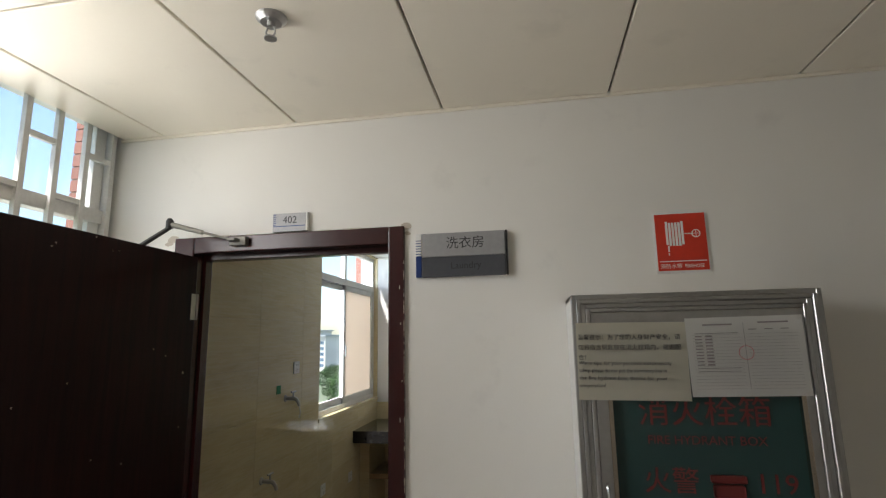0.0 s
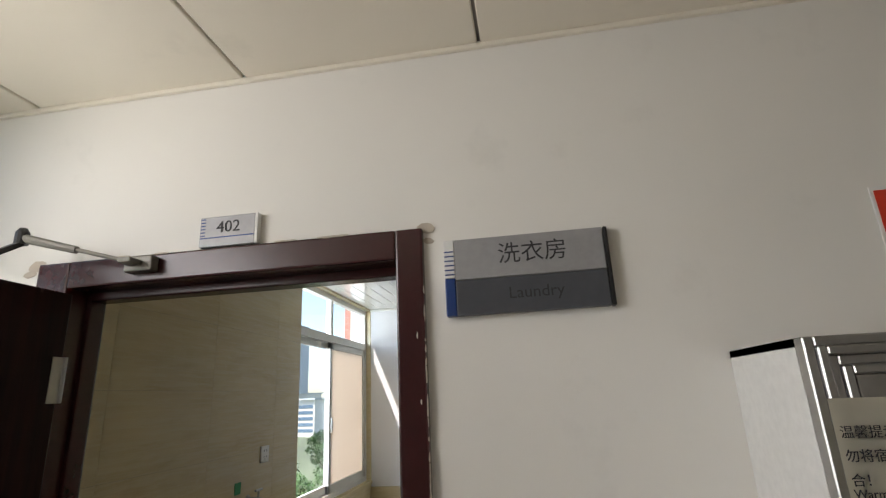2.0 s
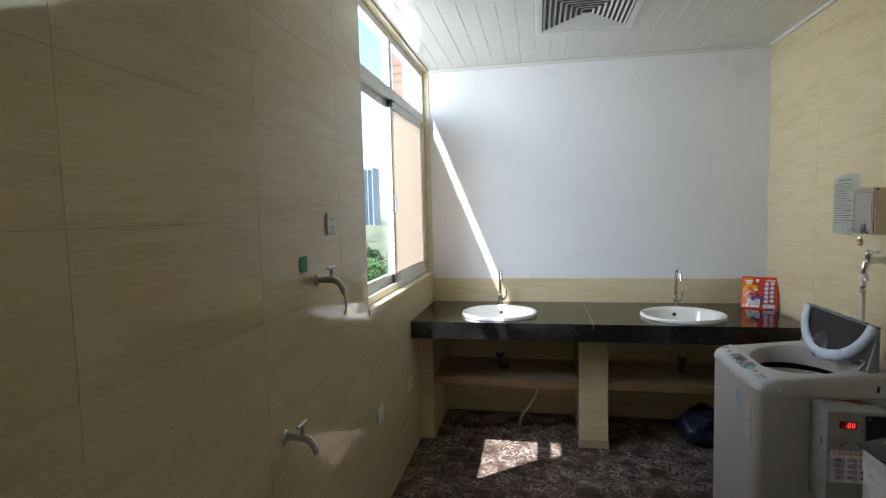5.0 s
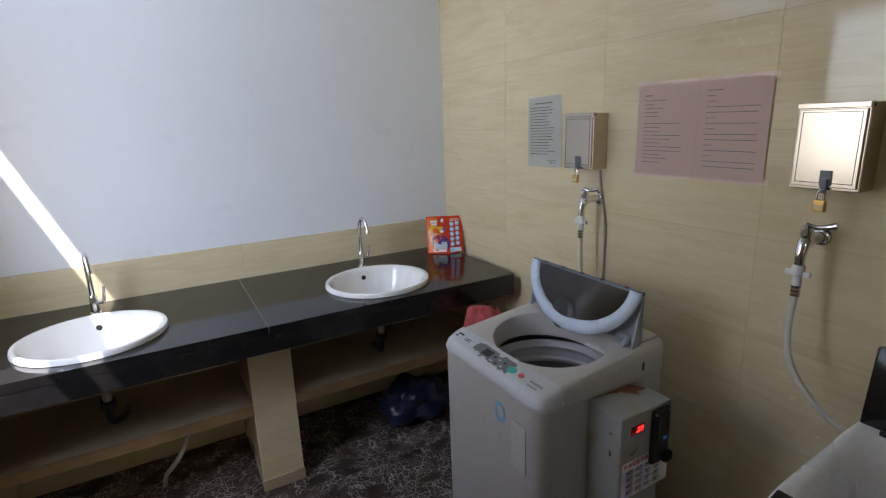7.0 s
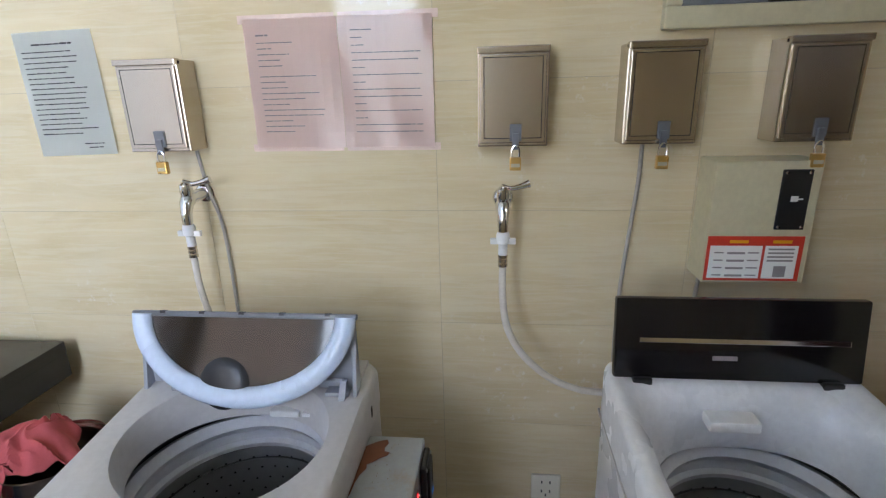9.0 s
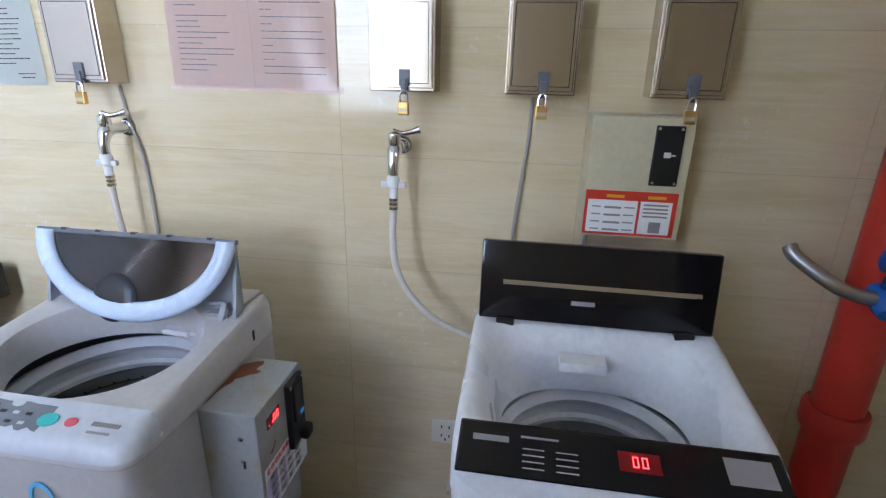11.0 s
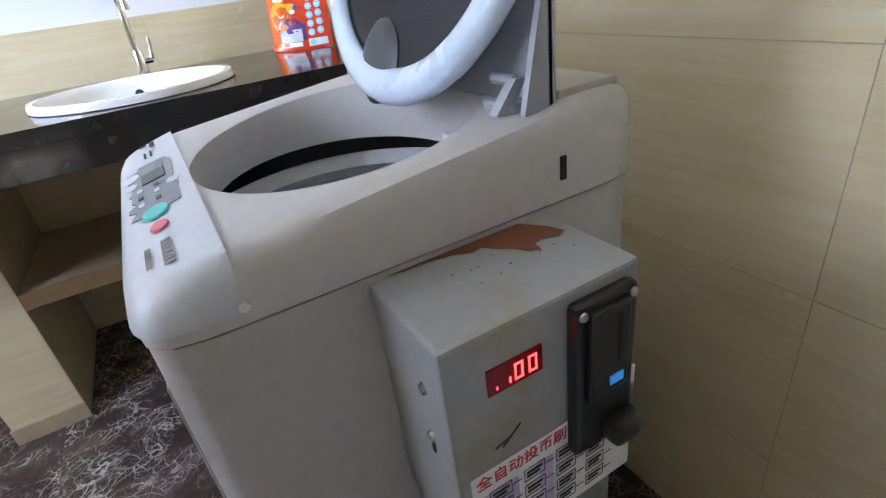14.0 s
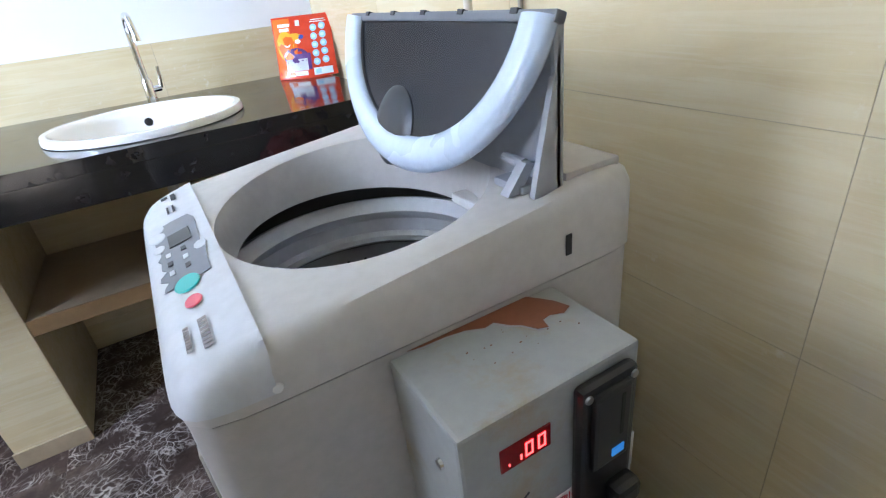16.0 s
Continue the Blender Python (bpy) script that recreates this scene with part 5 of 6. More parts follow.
padlock_box(5.426, "brushed steel outlet box beside the white notice")
padlock_box(4.575, "brushed steel outlet box above the second wall tap")
padlock_box(4.257, "brushed steel outlet box under the meter panel")
padlock_box(3.940, "brushed steel outlet box above the cream coin box")


def wall_tap(y, z, label):
    t = thing("wall_tap", (EX, y, z), label, "tap", "washing machine taps")
    part("flange", move(lathe([(0, 0), (0.026, 0), (0.022, 0.008), (0.016, 0.012), (0, 0.012)], sides=20), pose(0, 0, 0, 0, -90, 0)), CHROME, t, smooth=True)
    part("tap_body", join(tube([(-0.008, 0, 0), (-0.05, 0, 0), (-0.078, 0, -0.004), (-0.092, 0, -0.028), (-0.095, 0, -0.062)], [0.016, 0.015, 0.019, 0.014, 0.012], 12),
                      move(lathe([(0, 0), (0.013, 0), (0.016, 0.012), (0.015, 0.03), (0.008, 0.036), (0, 0.036)], sides=16), pose(-0.078, 0, 0.006))), CHROME, t, smooth=True)
    part("lever", tube([(-0.078, 0.004, 0.040), (-0.074, -0.018, 0.037), (-0.070, -0.040, 0.041), (-0.066, -0.060, 0.047)], [0.010, 0.006, 0.007, 0.010], 10), CHROME, t, smooth=True)
    part("connector", join(lathe([(0, -0.062), (0.013, -0.062), (0.016, -0.070), (0.016, -0.088), (0.011, -0.092), (0.011, -0.118), (0, -0.118)], (-0.095, 0, 0), 18),
                           box(-0.101, 0.012, -0.092, -0.089, 0.03, -0.078, 0.002), box(-0.101, -0.03, -0.092, -0.089, -0.012, -0.078, 0.002)), WHITE_PLASTIC, t, "white plastic hose coupling", smooth=True)
    part("collar", join(*(lathe([(0, z0), (0.0115, z0), (0.0115, z0 - 0.007), (0, z0 - 0.007)], (-0.095, 0, 0), 16) for z0 in (-0.119, -0.130, -0.141))), STEEL, t)


wall_tap(5.470, 1.285, "chrome wall tap feeding the grey washing machine")
wall_tap(4.684, 1.268, "chrome wall tap feeding the white washing machine")


def hose(pts, r, material, name, label, cat):
    return tagged(part(name, tube(pts, r, 12, 10), material, smooth=True), label, cat)


hose([(0.983, 5.470, 1.142), (0.985, 5.470, 1.06), (0.975, 5.45, 0.98), (0.965, 5.42, 0.93), (0.962, 5.40, 0.84), (0.962, 5.39, 0.74)], 0.0085, HOSE, "inlet_hose", "grey ribbed hose from tap to grey washing machine", "hose")
hose([(0.983, 4.684, 1.125), (0.972, 4.684, 1.05), (0.960, 4.672, 0.97), (0.956, 4.635, 0.90), (0.962, 4.57, 0.835), (0.972, 4.50, 0.797), (0.985, 4.44, 0.78), (1.0, 4.38, 0.775)], 0.0088, HOSE, "inlet_hose", "cream hose curving down to the white washing machine", "hose")
hose([(1.075, 5.47, 1.395), (1.072, 5.455, 1.30), (1.07, 5.43, 1.20), (1.07, 5.425, 1.05), (1.06, 5.42, 0.90), (1.03, 5.40, 0.75)], 0.0048, CABLE, "power_cable", "grey power cable from the metal box", "cable")
hose([(1.075, 4.36, 1.395), (1.075, 4.362, 1.30), (1.07, 4.372, 1.2), (1.065, 4.385, 1.05), (1.06, 4.39, 0.9), (1.05, 4.39, 0.8)], 0.005, CABLE, "power_cable", "grey power cable behind the white washing machine", "cable")
hose([(1.06, 4.20, 1.08), (1.06, 4.205, 1.0), (1.06, 4.21, 0.9)], 0.005, CABLE, "power_cable", "short cable under the cream coin box", "cable")


def coin_box_cream():
    c = thing("coin_box", (EX, 4.115, 1.085), "cream steel coin box with a red and white price label", "coin box")
    W2, H, D = 0.11, 0.28, 0.095
    part("body", box(-D, -W2, 0, -0.001, W2, H, 0.004), CREAM_BOX, c)
    slot = part("coin_slot", box(-D - 0.006, -W2 + 0.022, 0.128, -D, -W2 + 0.083, 0.262, 0.003), BLACK_PLASTIC, c, "black coin slot plate")
    part("slot_mouth", join(box(-D - 0.0072, -W2 + 0.045, 0.192, -D - 0.005, -W2 + 0.06, 0.204, 0.001), box(-D - 0.0072, -W2 + 0.035, 0.196, -D - 0.005, -W2 + 0.045, 0.199)), WHITE_PLASTIC, slot)
    for y, z in ((-W2 + 0.029, 0.255), (-W2 + 0.076, 0.255), (-W2 + 0.029, 0.135), (-W2 + 0.076, 0.135)):
        part("bolt", move(lathe([(0, 0), (0.004, 0), (0.003, 0.002), (0, 0.0022)], sides=10), pose(-D - 0.006, y, z, 0, -90, 0)), CHROME, slot)
    lab = part("label", box(-D - 0.0012, -W2 + 0.012, 0.006, -D, W2 - 0.003, 0.112), RED_PAINT, c, "red bordered price label")
    m = Matrix.Translation((-D - 0.0014, W2, 0)) @ WEST
    bars([(0.010, 0.012, 0.112, 0.078), (0.128, 0.012, 0.070, 0.078)], PAPER, lab, m, "white_field")
    bars([(0.020, 0.072 - 0.018 * k, 0.02, 0.003) for k in range(4)] + [(0.048, 0.070 - 0.018 * k, 0.038, 0.005) for k in range(4)] + [(0.092, 0.072 - 0.018 * k, 0.024, 0.003) for k in range(4)]
         + [(0.135, 0.080 - 0.009 * k, 0.055, 0.004) for k in range(4)] + [(0.152, 0.016, 0.026, 0.026)], INK_GREY, lab, m @ Matrix.Translation((0, 0, 0.0006)))
    bars([(0.05, 0.096, 0.04, 0.007), (0.142, 0.096, 0.04, 0.007)], BAG_YELLOW, lab, m @ Matrix.Translation((0, 0, 0.0006)), "title_bar")


coin_box_cream()


def meter_panel():
    p = thing("distribution_panel", (EX, 4.11, 1.640), "cream framed electrical panel with a dark window", "electrical panel")
    W2, H = 0.235, 0.34
    for a in ((-W2, 0, W2, 0.045), (-W2, H - 0.04, W2, H), (-W2, 0.045, -W2 + 0.035, H - 0.04), (W2 - 0.035, 0.045, W2, H - 0.04)):
        part("frame_bar", box(-0.03, a[0], a[1], -0.001, a[2], a[3], 0.004), CREAM_BOX, p)
    part("cover", box(-0.024, -W2 + 0.035, 0.045, -0.006, W2 - 0.035, H - 0.04, 0.003), DARK_PANEL, p, "dark tinted panel cover")
    part("latch", box(-0.030, -0.03, 0.046, -0.023, 0.03, 0.058, 0.003), BLACK_PLASTIC, p)


meter_panel()


def wall_notice(name, y_left, z0, w, h, material, label, rows, tilt=0.0, ink=INK):
    n = thing(name, (EX - 0.003, y_left, z0), label, "notice")
    t = pose(0, 0, 0, tilt, 0, 0) @ WEST
    part("paper", move(sheet(w, h, 0.003, seed=len(name)), t), material, n)
    words = random.Random(len(label))
    cut = []
    for x, y, long, high in rows:
        end = x + long
        while x < end - 0.003:
            step = min(words.uniform(0.006, 0.034), end - x)
            cut.append((x, y, step, high * words.uniform(0.62, 0.8)))
            x += step + words.uniform(0.0016, 0.003)
    bars(cut, ink, n, t @ Matrix.Translation((0, 0, 0.0046)))
    return n, t


rng = random.Random(12)
wall_notice("washing_notice", 5.903, 1.387, 0.216, 0.304, PAPER_LAMINATED, "white printed notice on the tiled wall",
            [(0.05, 0.272, 0.11, 0.005)] + [(0.018, 0.255 - 0.0125 * k, rng.uniform(0.11, 0.168), 0.0032) for k in range(17)] + [(0.13, 0.028, 0.055, 0.003), (0.14, 0.018, 0.04, 0.003)], -1.2)
n1, t1 = wall_notice("rules_notice", 5.302, 1.399, 0.2292, 0.300, PAPER_PINK, "pink laminated rules sheet taped to the tiled wall",
                     [(0.03, 0.262, 0.03, 0.005)] + [(0.03, 0.246 - 0.013 * k, rng.uniform(0.03, 0.10), 0.0028) for k in range(5)] + [(0.03, 0.17 - 0.013 * k, rng.uniform(0.06, 0.155), 0.0028) for k in range(11)], 0.2, INK_GREY)
n2, t2 = wall_notice("rules_notice_second", 5.072, 1.398, 0.222, 0.300, PAPER_PINK, "pink laminated rules sheet with longer lines of print",
                     [(0.03, 0.268 - 0.0165 * k, rng.choice((0.16, 0.165, 0.05, 0.165, 0.03)), 0.0028) for k in range(15)], 0.3, INK_GREY)
for n_, t_, ta, tb in ((n1, t1, -0.012, 0.223), (n2, t2, 0.002, 0.236)):
    part("tape", move(box(ta, -0.008, 0.0002, tb, 0.010, 0.0009), t_), TAPE, n_, "clear tape edge")
    part("tape", move(box(ta, 0.290, 0.0002, tb, 0.309, 0.0009), t_), TAPE, n_, "clear tape edge")


def socket(place, m, label, material=WHITE_PLASTIC):
    s = thing("wall_socket", place, label, "socket")
    part("plate", move(box(-0.043, -0.043, 0.0005, 0.043, 0.043, 0.009, 0.004), m), material, s)
    part("pin_hole", join(*(move(box(x - 0.002, y - 0.005, 0.0085, x + 0.002, y + 0.005, 0.0095), m) for x, y in ((-0.012, 0.018), (0.012, 0.018), (-0.012, -0.014), (0.012, -0.014), (0.0, -0.028)))), DARK, s)
    return s


EAST_WALL_FACE = WEST
WEST_WALL_FACE = Matrix(((0, 0, 1, 0), (1, 0, 0, 0), (0, 1, 0, 0), (0, 0, 0, 1)))
socket((EX, 4.55, 0.393), EAST_WALL_FACE, "cream wall socket low between the washing machines", PAPER_CREAM)
socket((WX, 4.745, 1.517), WEST_WALL_FACE, "white wall socket beside the window")
socket((WX, 5.275, 0.53), WEST_WALL_FACE, "white wall socket low on the window wall")
socket((WX, 5.885, 0.475), WEST_WALL_FACE, "white blank plate low beside the counter")


def bib_tap(y, z, label, tag=False):
    t = thing("bib_tap", (WX, y, z), label, "tap", "bib taps on the window wall")
    part("flange", move(lathe([(0, 0), (0.024, 0), (0.02, 0.008), (0, 0.01)], sides=18), pose(0, 0, 0, 0, 90, 0)), DULL_STEEL, t)
    part("tap_body", tube([(0.0, 0, 0), (0.05, 0, 0), (0.08, 0.0, -0.005), (0.10, 0.0, -0.03), (0.105, 0, -0.05)], [0.012, 0.013, 0.013, 0.011, 0.010], 12), DULL_STEEL, t, smooth=True)
    part("cross_handle", join(tube([(0.06, 0, 0.01), (0.06, 0, 0.045)], 0.006, curved=False), tube([(0.06, -0.032, 0.045), (0.06, 0.032, 0.045)], 0.006, curved=False)), DULL_STEEL, t)
    if tag:
        part("tag", box(0.001, -0.13, 0.04, 0.003, -0.075, 0.095), GREEN_TAG, t, "square green tag on the wall")
        part("thread", tube([(0.105, 0, -0.05), (0.11, 0.01, -0.09), (0.10, 0.014, -0.13)], 0.004), WHITE_PLASTIC, t)


bib_tap(4.60, 1.315, "chrome bib tap with a green tag on the cream tiled wall", True)
bib_tap(4.32, 0.845, "low chrome bib tap on the cream tiled wall")


def fire_riser():
    p = thing("fire_riser", (0.985, 3.56, 0.0), "red fire riser pipe in the corner", "pipe")
    part("pipe", tube([(0, 0, 0), (0, 0, RCEIL)], 0.057, 24, curved=False), RED_PIPE, p, smooth=True)
    for z in (0.62, 1.9):
        part("coupling", lathe([(0.0, 0), (0.068, 0), (0.072, 0.012), (0.072, 0.055), (0.068, 0.066), (0.0, 0.066)], (0, 0, z), 24), RED_PIPE, p, smooth=True)
    part("branch", tube([(-0.02, 0.0, 0.99), (-0.06, 0.03, 1.0), (-0.07, 0.11, 1.02), (-0.02, 0.19, 1.07), (0.0, 0.20, 1.09)], 0.016, 14), DULL_STEEL, p, "grey branch pipe", smooth=True)
    part("valve_wheel", join(move(shell_rings([[(q * math.cos(a), q * math.sin(a), z) for a in (2 * math.pi * k / 28 for k in range(28))] for q, z in ((0.032, -0.006), (0.042, -0.008), (0.046, 0), (0.042, 0.008), (0.032, 0.006), (0.030, 0), (0.032, -0.006))]), pose(-0.085, 0.03, 1.11, 0, 70, 20)),
                             tube([(-0.085, 0.03, 1.11), (-0.06, 0.025, 1.02)], 0.008, curved=False)), BLUE_PAINT, p, "blue valve wheel")
    part("valve_body", move(lathe([(0, -0.04), (0.022, -0.04), (0.028, -0.015), (0.028, 0.015), (0.022, 0.04), (0, 0.04)], sides=18), pose(-0.06, 0.02, 1.0, 0, 60, 0)), BLUE_PAINT, p, "blue valve body", smooth=True)


fire_riser()


# ---- lamp, vent ----


def tube_lamp():
    l = thing("fluorescent_lamp", (-0.28, 4.85, RCEIL), "lit fluorescent tube on a white ceiling batten", "ceiling lamp")
    part("batten", join(box(-0.62, -0.045, -0.028, 0.62, 0.045, -0.0005, 0.004), box(-0.61, -0.02, -0.042, 0.61, 0.02, -0.026, 0.004)), WHITE_PLASTIC, l)
    part("tube", tube([(-0.59, 0, -0.068), (0.59, 0, -0.068)], 0.0135, 16, curved=False), TUBE_GLOW, l, "glowing white fluorescent tube", smooth=True)
    for x in (-0.605, 0.605):
        part("lamp_holder", box(x - 0.014, -0.016, -0.086, x + 0.014, 0.016, -0.028, 0.004), WHITE_PLASTIC, l)


tube_lamp()
al = thing("smoke_alarm", (-0.16, 4.42, RCEIL), "reddish brown round alarm on the laundry ceiling", "alarm")
part("dome", lathe([(0.0, -0.0005), (0.055, -0.0005), (0.055, -0.012), (0.046, -0.03), (0.02, -0.04), (0.0, -0.04)], sides=24), grained("alarm_red_brown", (0.30, 0.07, 0.03), 0.4), al, smooth=True)


def ceiling_vent():
    v = thing("ceiling_vent", (-0.20, 5.78, RCEIL), "white square ceiling air diffuser with nested frames", "air vent")
    part("backing", box(-0.25, -0.28, -0.004, 0.25, 0.28, -0.0005), DARK, v)
    part("frame", join(box(-0.275, -0.305, -0.014, 0.275, -0.265, -0.0006, 0.003), box(-0.275, 0.265, -0.014, 0.275, 0.305, -0.0006, 0.003), box(-0.275, -0.265, -0.014, -0.24, 0.265, -0.0006, 0.003), box(0.24, -0.265, -0.014, 0.275, 0.265, -0.0006, 0.003)), WHITE_PLASTIC, v)
    for k in range(8):
        a, b = 0.228 - 0.028 * k, 0.253 - 0.031 * k
        ring = shell_rings([[(sx * (a + da), sy * (b + da), z) for sx, sy in ((1, 1), (-1, 1), (-1, -1), (1, -1))] for da, z in ((0.004, -0.012), (0.003, -0.014), (-0.007, -0.005), (-0.006, -0.003), (0.004, -0.012))])
        part("slat", ring, WHITE_PLASTIC, v)


ceiling_vent()

# ---- loose things ----


def detergent_pouch():
    b = thing("detergent_pouch", (0.962, 6.515, 0.861), "orange-red detergent pouch leaning by the corner on the counter", "detergent", turn=-26)
    W, H = 0.212, 0.200
    nx, ny = 24, 24
    bm = bmesh.new()

    def pt(i, j, s):
        u, v = i / nx, j / ny
        puff = 0.030 * (math.sin(math.pi * u) ** 0.6) * (1 - v) ** 0.7 * (1 if 0 < i < nx else 0)
        wob = 0.003 * math.sin(9 * u + 5 * v) + 0.005 * noise.noise(Vector((4 * u, 7 * v, 2.0)))
        return Vector(((u - 0.5) * W * (1 - 0.02 * math.sin(math.pi * v)), 0.030 * v * v + 0.050 * v + s * (puff + 0.0012) + wob, v * H))
    for s in (-1, 1):
        g = [[bm.verts.new(pt(i, j, s)) for i in range(nx + 1)] for j in range(ny + 1)]
        for j in range(ny):
            for i in range(nx):
                bm.faces.new((g[j][i], g[j][i + 1], g[j + 1][i + 1], g[j + 1][i])[::s])
    bmesh.ops.remove_doubles(bm, verts=bm.verts, dist=0.0028)
    part("pouch", bm, BAG_RED, b, smooth=True)

    def decal(name, u0, v0, u1, v1, material, round_=False, lift=0.0016):
        bm = bmesh.new()
        k = 6
        if round_:
            c = bm.verts.new(pt((u0 + u1) / 2 * nx, (v0 + v1) / 2 * ny, -1) - Vector((0, lift, 0)))
            ring = [bm.verts.new(pt(((u0 + u1) / 2 + (u1 - u0) / 2 * math.cos(a)) * nx, ((v0 + v1) / 2 + (v1 - v0) / 2 * math.sin(a)) * ny, -1) - Vector((0, lift, 0))) for a in (2 * math.pi * q / 14 for q in range(14))]
            for q in range(14):
                bm.faces.new((c, ring[q], ring[(q + 1) % 14]))
        else:
            g = [[bm.verts.new(pt((u0 + (u1 - u0) * i / k) * nx, (v0 + (v1 - v0) * j / k) * ny, -1) - Vector((0, lift, 0))) for i in range(k + 1)] for j in range(k + 1)]
            for j in range(k):
                for i in range(k):
                    bm.faces.new((g[j][i], g[j][i + 1], g[j + 1][i + 1], g[j + 1][i]))
        return part(name, bm, material, b)
    decal("orange_print", 0.02, 0.03, 0.30, 0.97, BAG_ORANGE, False, 0.0012)
    decal("yellow_splash", 0.05, 0.30, 0.34, 0.78, BAG_YELLOW, True, 0.0016)
    decal("orange_print", 0.10, 0.30, 0.40, 0.70, BAG_ORANGE, True, 0.0019)
    decal("yellow_splash", 0.22, 0.62, 0.48, 0.73, BAG_YELLOW, True, 0.0021)
    for u, v, wide, high in ((0.10, 0.84, 0.20, 0.05), (0.12, 0.77, 0.16, 0.05), (0.40, 0.84, 0.07, 0.09), (0.66, 0.905, 0.24, 0.014), (0.64, 0.875, 0.28, 0.012)):
        decal("white_print", u, v, u + wide, v + high, PAPER, False, 0.0022)
    for u, v, material in ((0.18, 0.52, PAPER), (0.36, 0.56, PAPER), (0.42, 0.63, BAG_BLUE), (0.27, 0.60, BAG_YELLOW)):
        decal("picture_dot", u, v, u + 0.10, v + 0.07, material, True, 0.0023)
    decal("purple_print", 0.14, 0.22, 0.56, 0.50, BAG_PURPLE, True, 0.0024)
    decal("purple_print", 0.20, 0.14, 0.60, 0.40, BAG_PURPLE, False, 0.0025)
    decal("silver_print", 0.17, 0.13, 0.54, 0.32, BAG_SILVER, False, 0.0027)
    decal("white_print", 0.15, 0.05, 0.52, 0.12, PAPER, False, 0.0027)
    for k in range(5):
        for u, v in ((0.635, 0.845), (0.785, 0.865)):
            decal("picture_dot", u, v - 0.135 * k - 0.115, u + 0.115, v - 0.135 * k, BAG_SKY, True, 0.002)
            decal("picture_dot", u + 0.02, v - 0.135 * k - 0.085, u + 0.085, v - 0.135 * k - 0.03, BAG_PALE, True, 0.0024)
    decal("white_print", 0.62, 0.035, 0.93, 0.15, BAG_PALE, False, 0.002)
    decal("printed_panel", 0.65, 0.055, 0.74, 0.13, BAG_SKY, False, 0.0023)


detergent_pouch()


def bucket_and_cloth():
    b = thing("bucket", (0.70, 5.76, 0.436), "steel bucket standing on the shelf under the counter", "bucket")
    b.location = (0.765, 5.79, 0.0)
    part("pail", shell_rings([[(q * math.cos(a), q * math.sin(a), z) for a in (2 * math.pi * k / 32 for k in range(32))] for q, z in ((0.0001, 0.004), (0.085, 0.004), (0.115, 0.70), (0.119, 0.705), (0.119, 0.700), (0.108, 0.69), (0.08, 0.02), (0.0001, 0.02))]), STEEL, b, smooth=True)
    c = thing("cloth", (0.765, 5.79, 0.70), "crumpled coral red cloth heaped on the bucket", "cloth")
    nu, na = 40, 96
    layers = []
    for lift in (0.0, -0.005):
        rings = []
        for i in range(nu + 1):
            u, ring = 0.01 + 0.99 * i / nu, []
            for k in range(na):
                a = 2 * math.pi * k / na
                flap = max(0.0, math.cos(a - math.radians(145))) ** 2
                reach = 0.088 + 0.012 * math.sin(3 * a + 1) + 0.007 * math.sin(7 * a) + 0.055 * flap
                x, y = u * reach * math.cos(a) - 0.008, u * reach * math.sin(a) + 0.022
                warp = noise.noise(Vector((x * 9, y * 9, 1.7)))
                p = Vector((x * 13 + 1.5 * warp, y * 13 - 1.2 * warp, 4.2))
                q = Vector((x * 30 + 2.0 * warp, y * 18, 8.1))
                fold = 0.030 * (1 - abs(2 * noise.noise(p))) + 0.011 * (1 - abs(2 * noise.noise(q)))
                z = 0.040 + 0.040 * (1 - u ** 1.7) + (fold - 0.026) * (0.55 + 0.45 * min(1.0, 2.2 * u))
                out = math.hypot(x, y) - 0.108
                if out > 0:
                    z -= out * 2.2 + 0.010 * math.sin(11 * a) * min(1.0, out / 0.02)
                    pull = 1 - 0.45 * out / (out + 0.108)
                    x, y = x * pull, y * pull
                else:
                    z -= 0.026 * u ** 4
                ring.append((x, y, z + lift))
            rings.append(ring)
        layers.append(rings)
    part("folds", shell_rings(layers[0] + layers[1][::-1]), CLOTH, c, smooth=True)
    g = thing("laundry_bag", (0.62, 6.33, 0.0), "dark blue bag slumped on the floor under the counter", "bag")
    bm = bmesh.new()
    bmesh.ops.create_icosphere(bm, subdivisions=4, radius=0.1)
    for v in bm.verts:
        d = v.co.normalized()
        f = 1 + 0.4 * noise.noise(d * 1.9 + Vector((7, 0, 0))) + 0.18 * abs(noise.noise(d * 6))
        v.co = Vector((d.x * 0.17 * f, d.y * 0.12 * f, max(0.0, d.z * 0.13 * f + 0.10)))
    part("sack", bm, BLUE_CLOTH, g, smooth=True)


bucket_and_cloth()
hose([(-0.62, 6.45, 0.005), (-0.60, 6.38, 0.10), (-0.55, 6.3, 0.2), (-0.50, 6.26, 0.30), (-0.47, 6.3, 0.38)], 0.010, CABLE, "drain_hose", "grey drain hose under the counter", "hose")

# ---- outside ----


PIER_S = 3.30


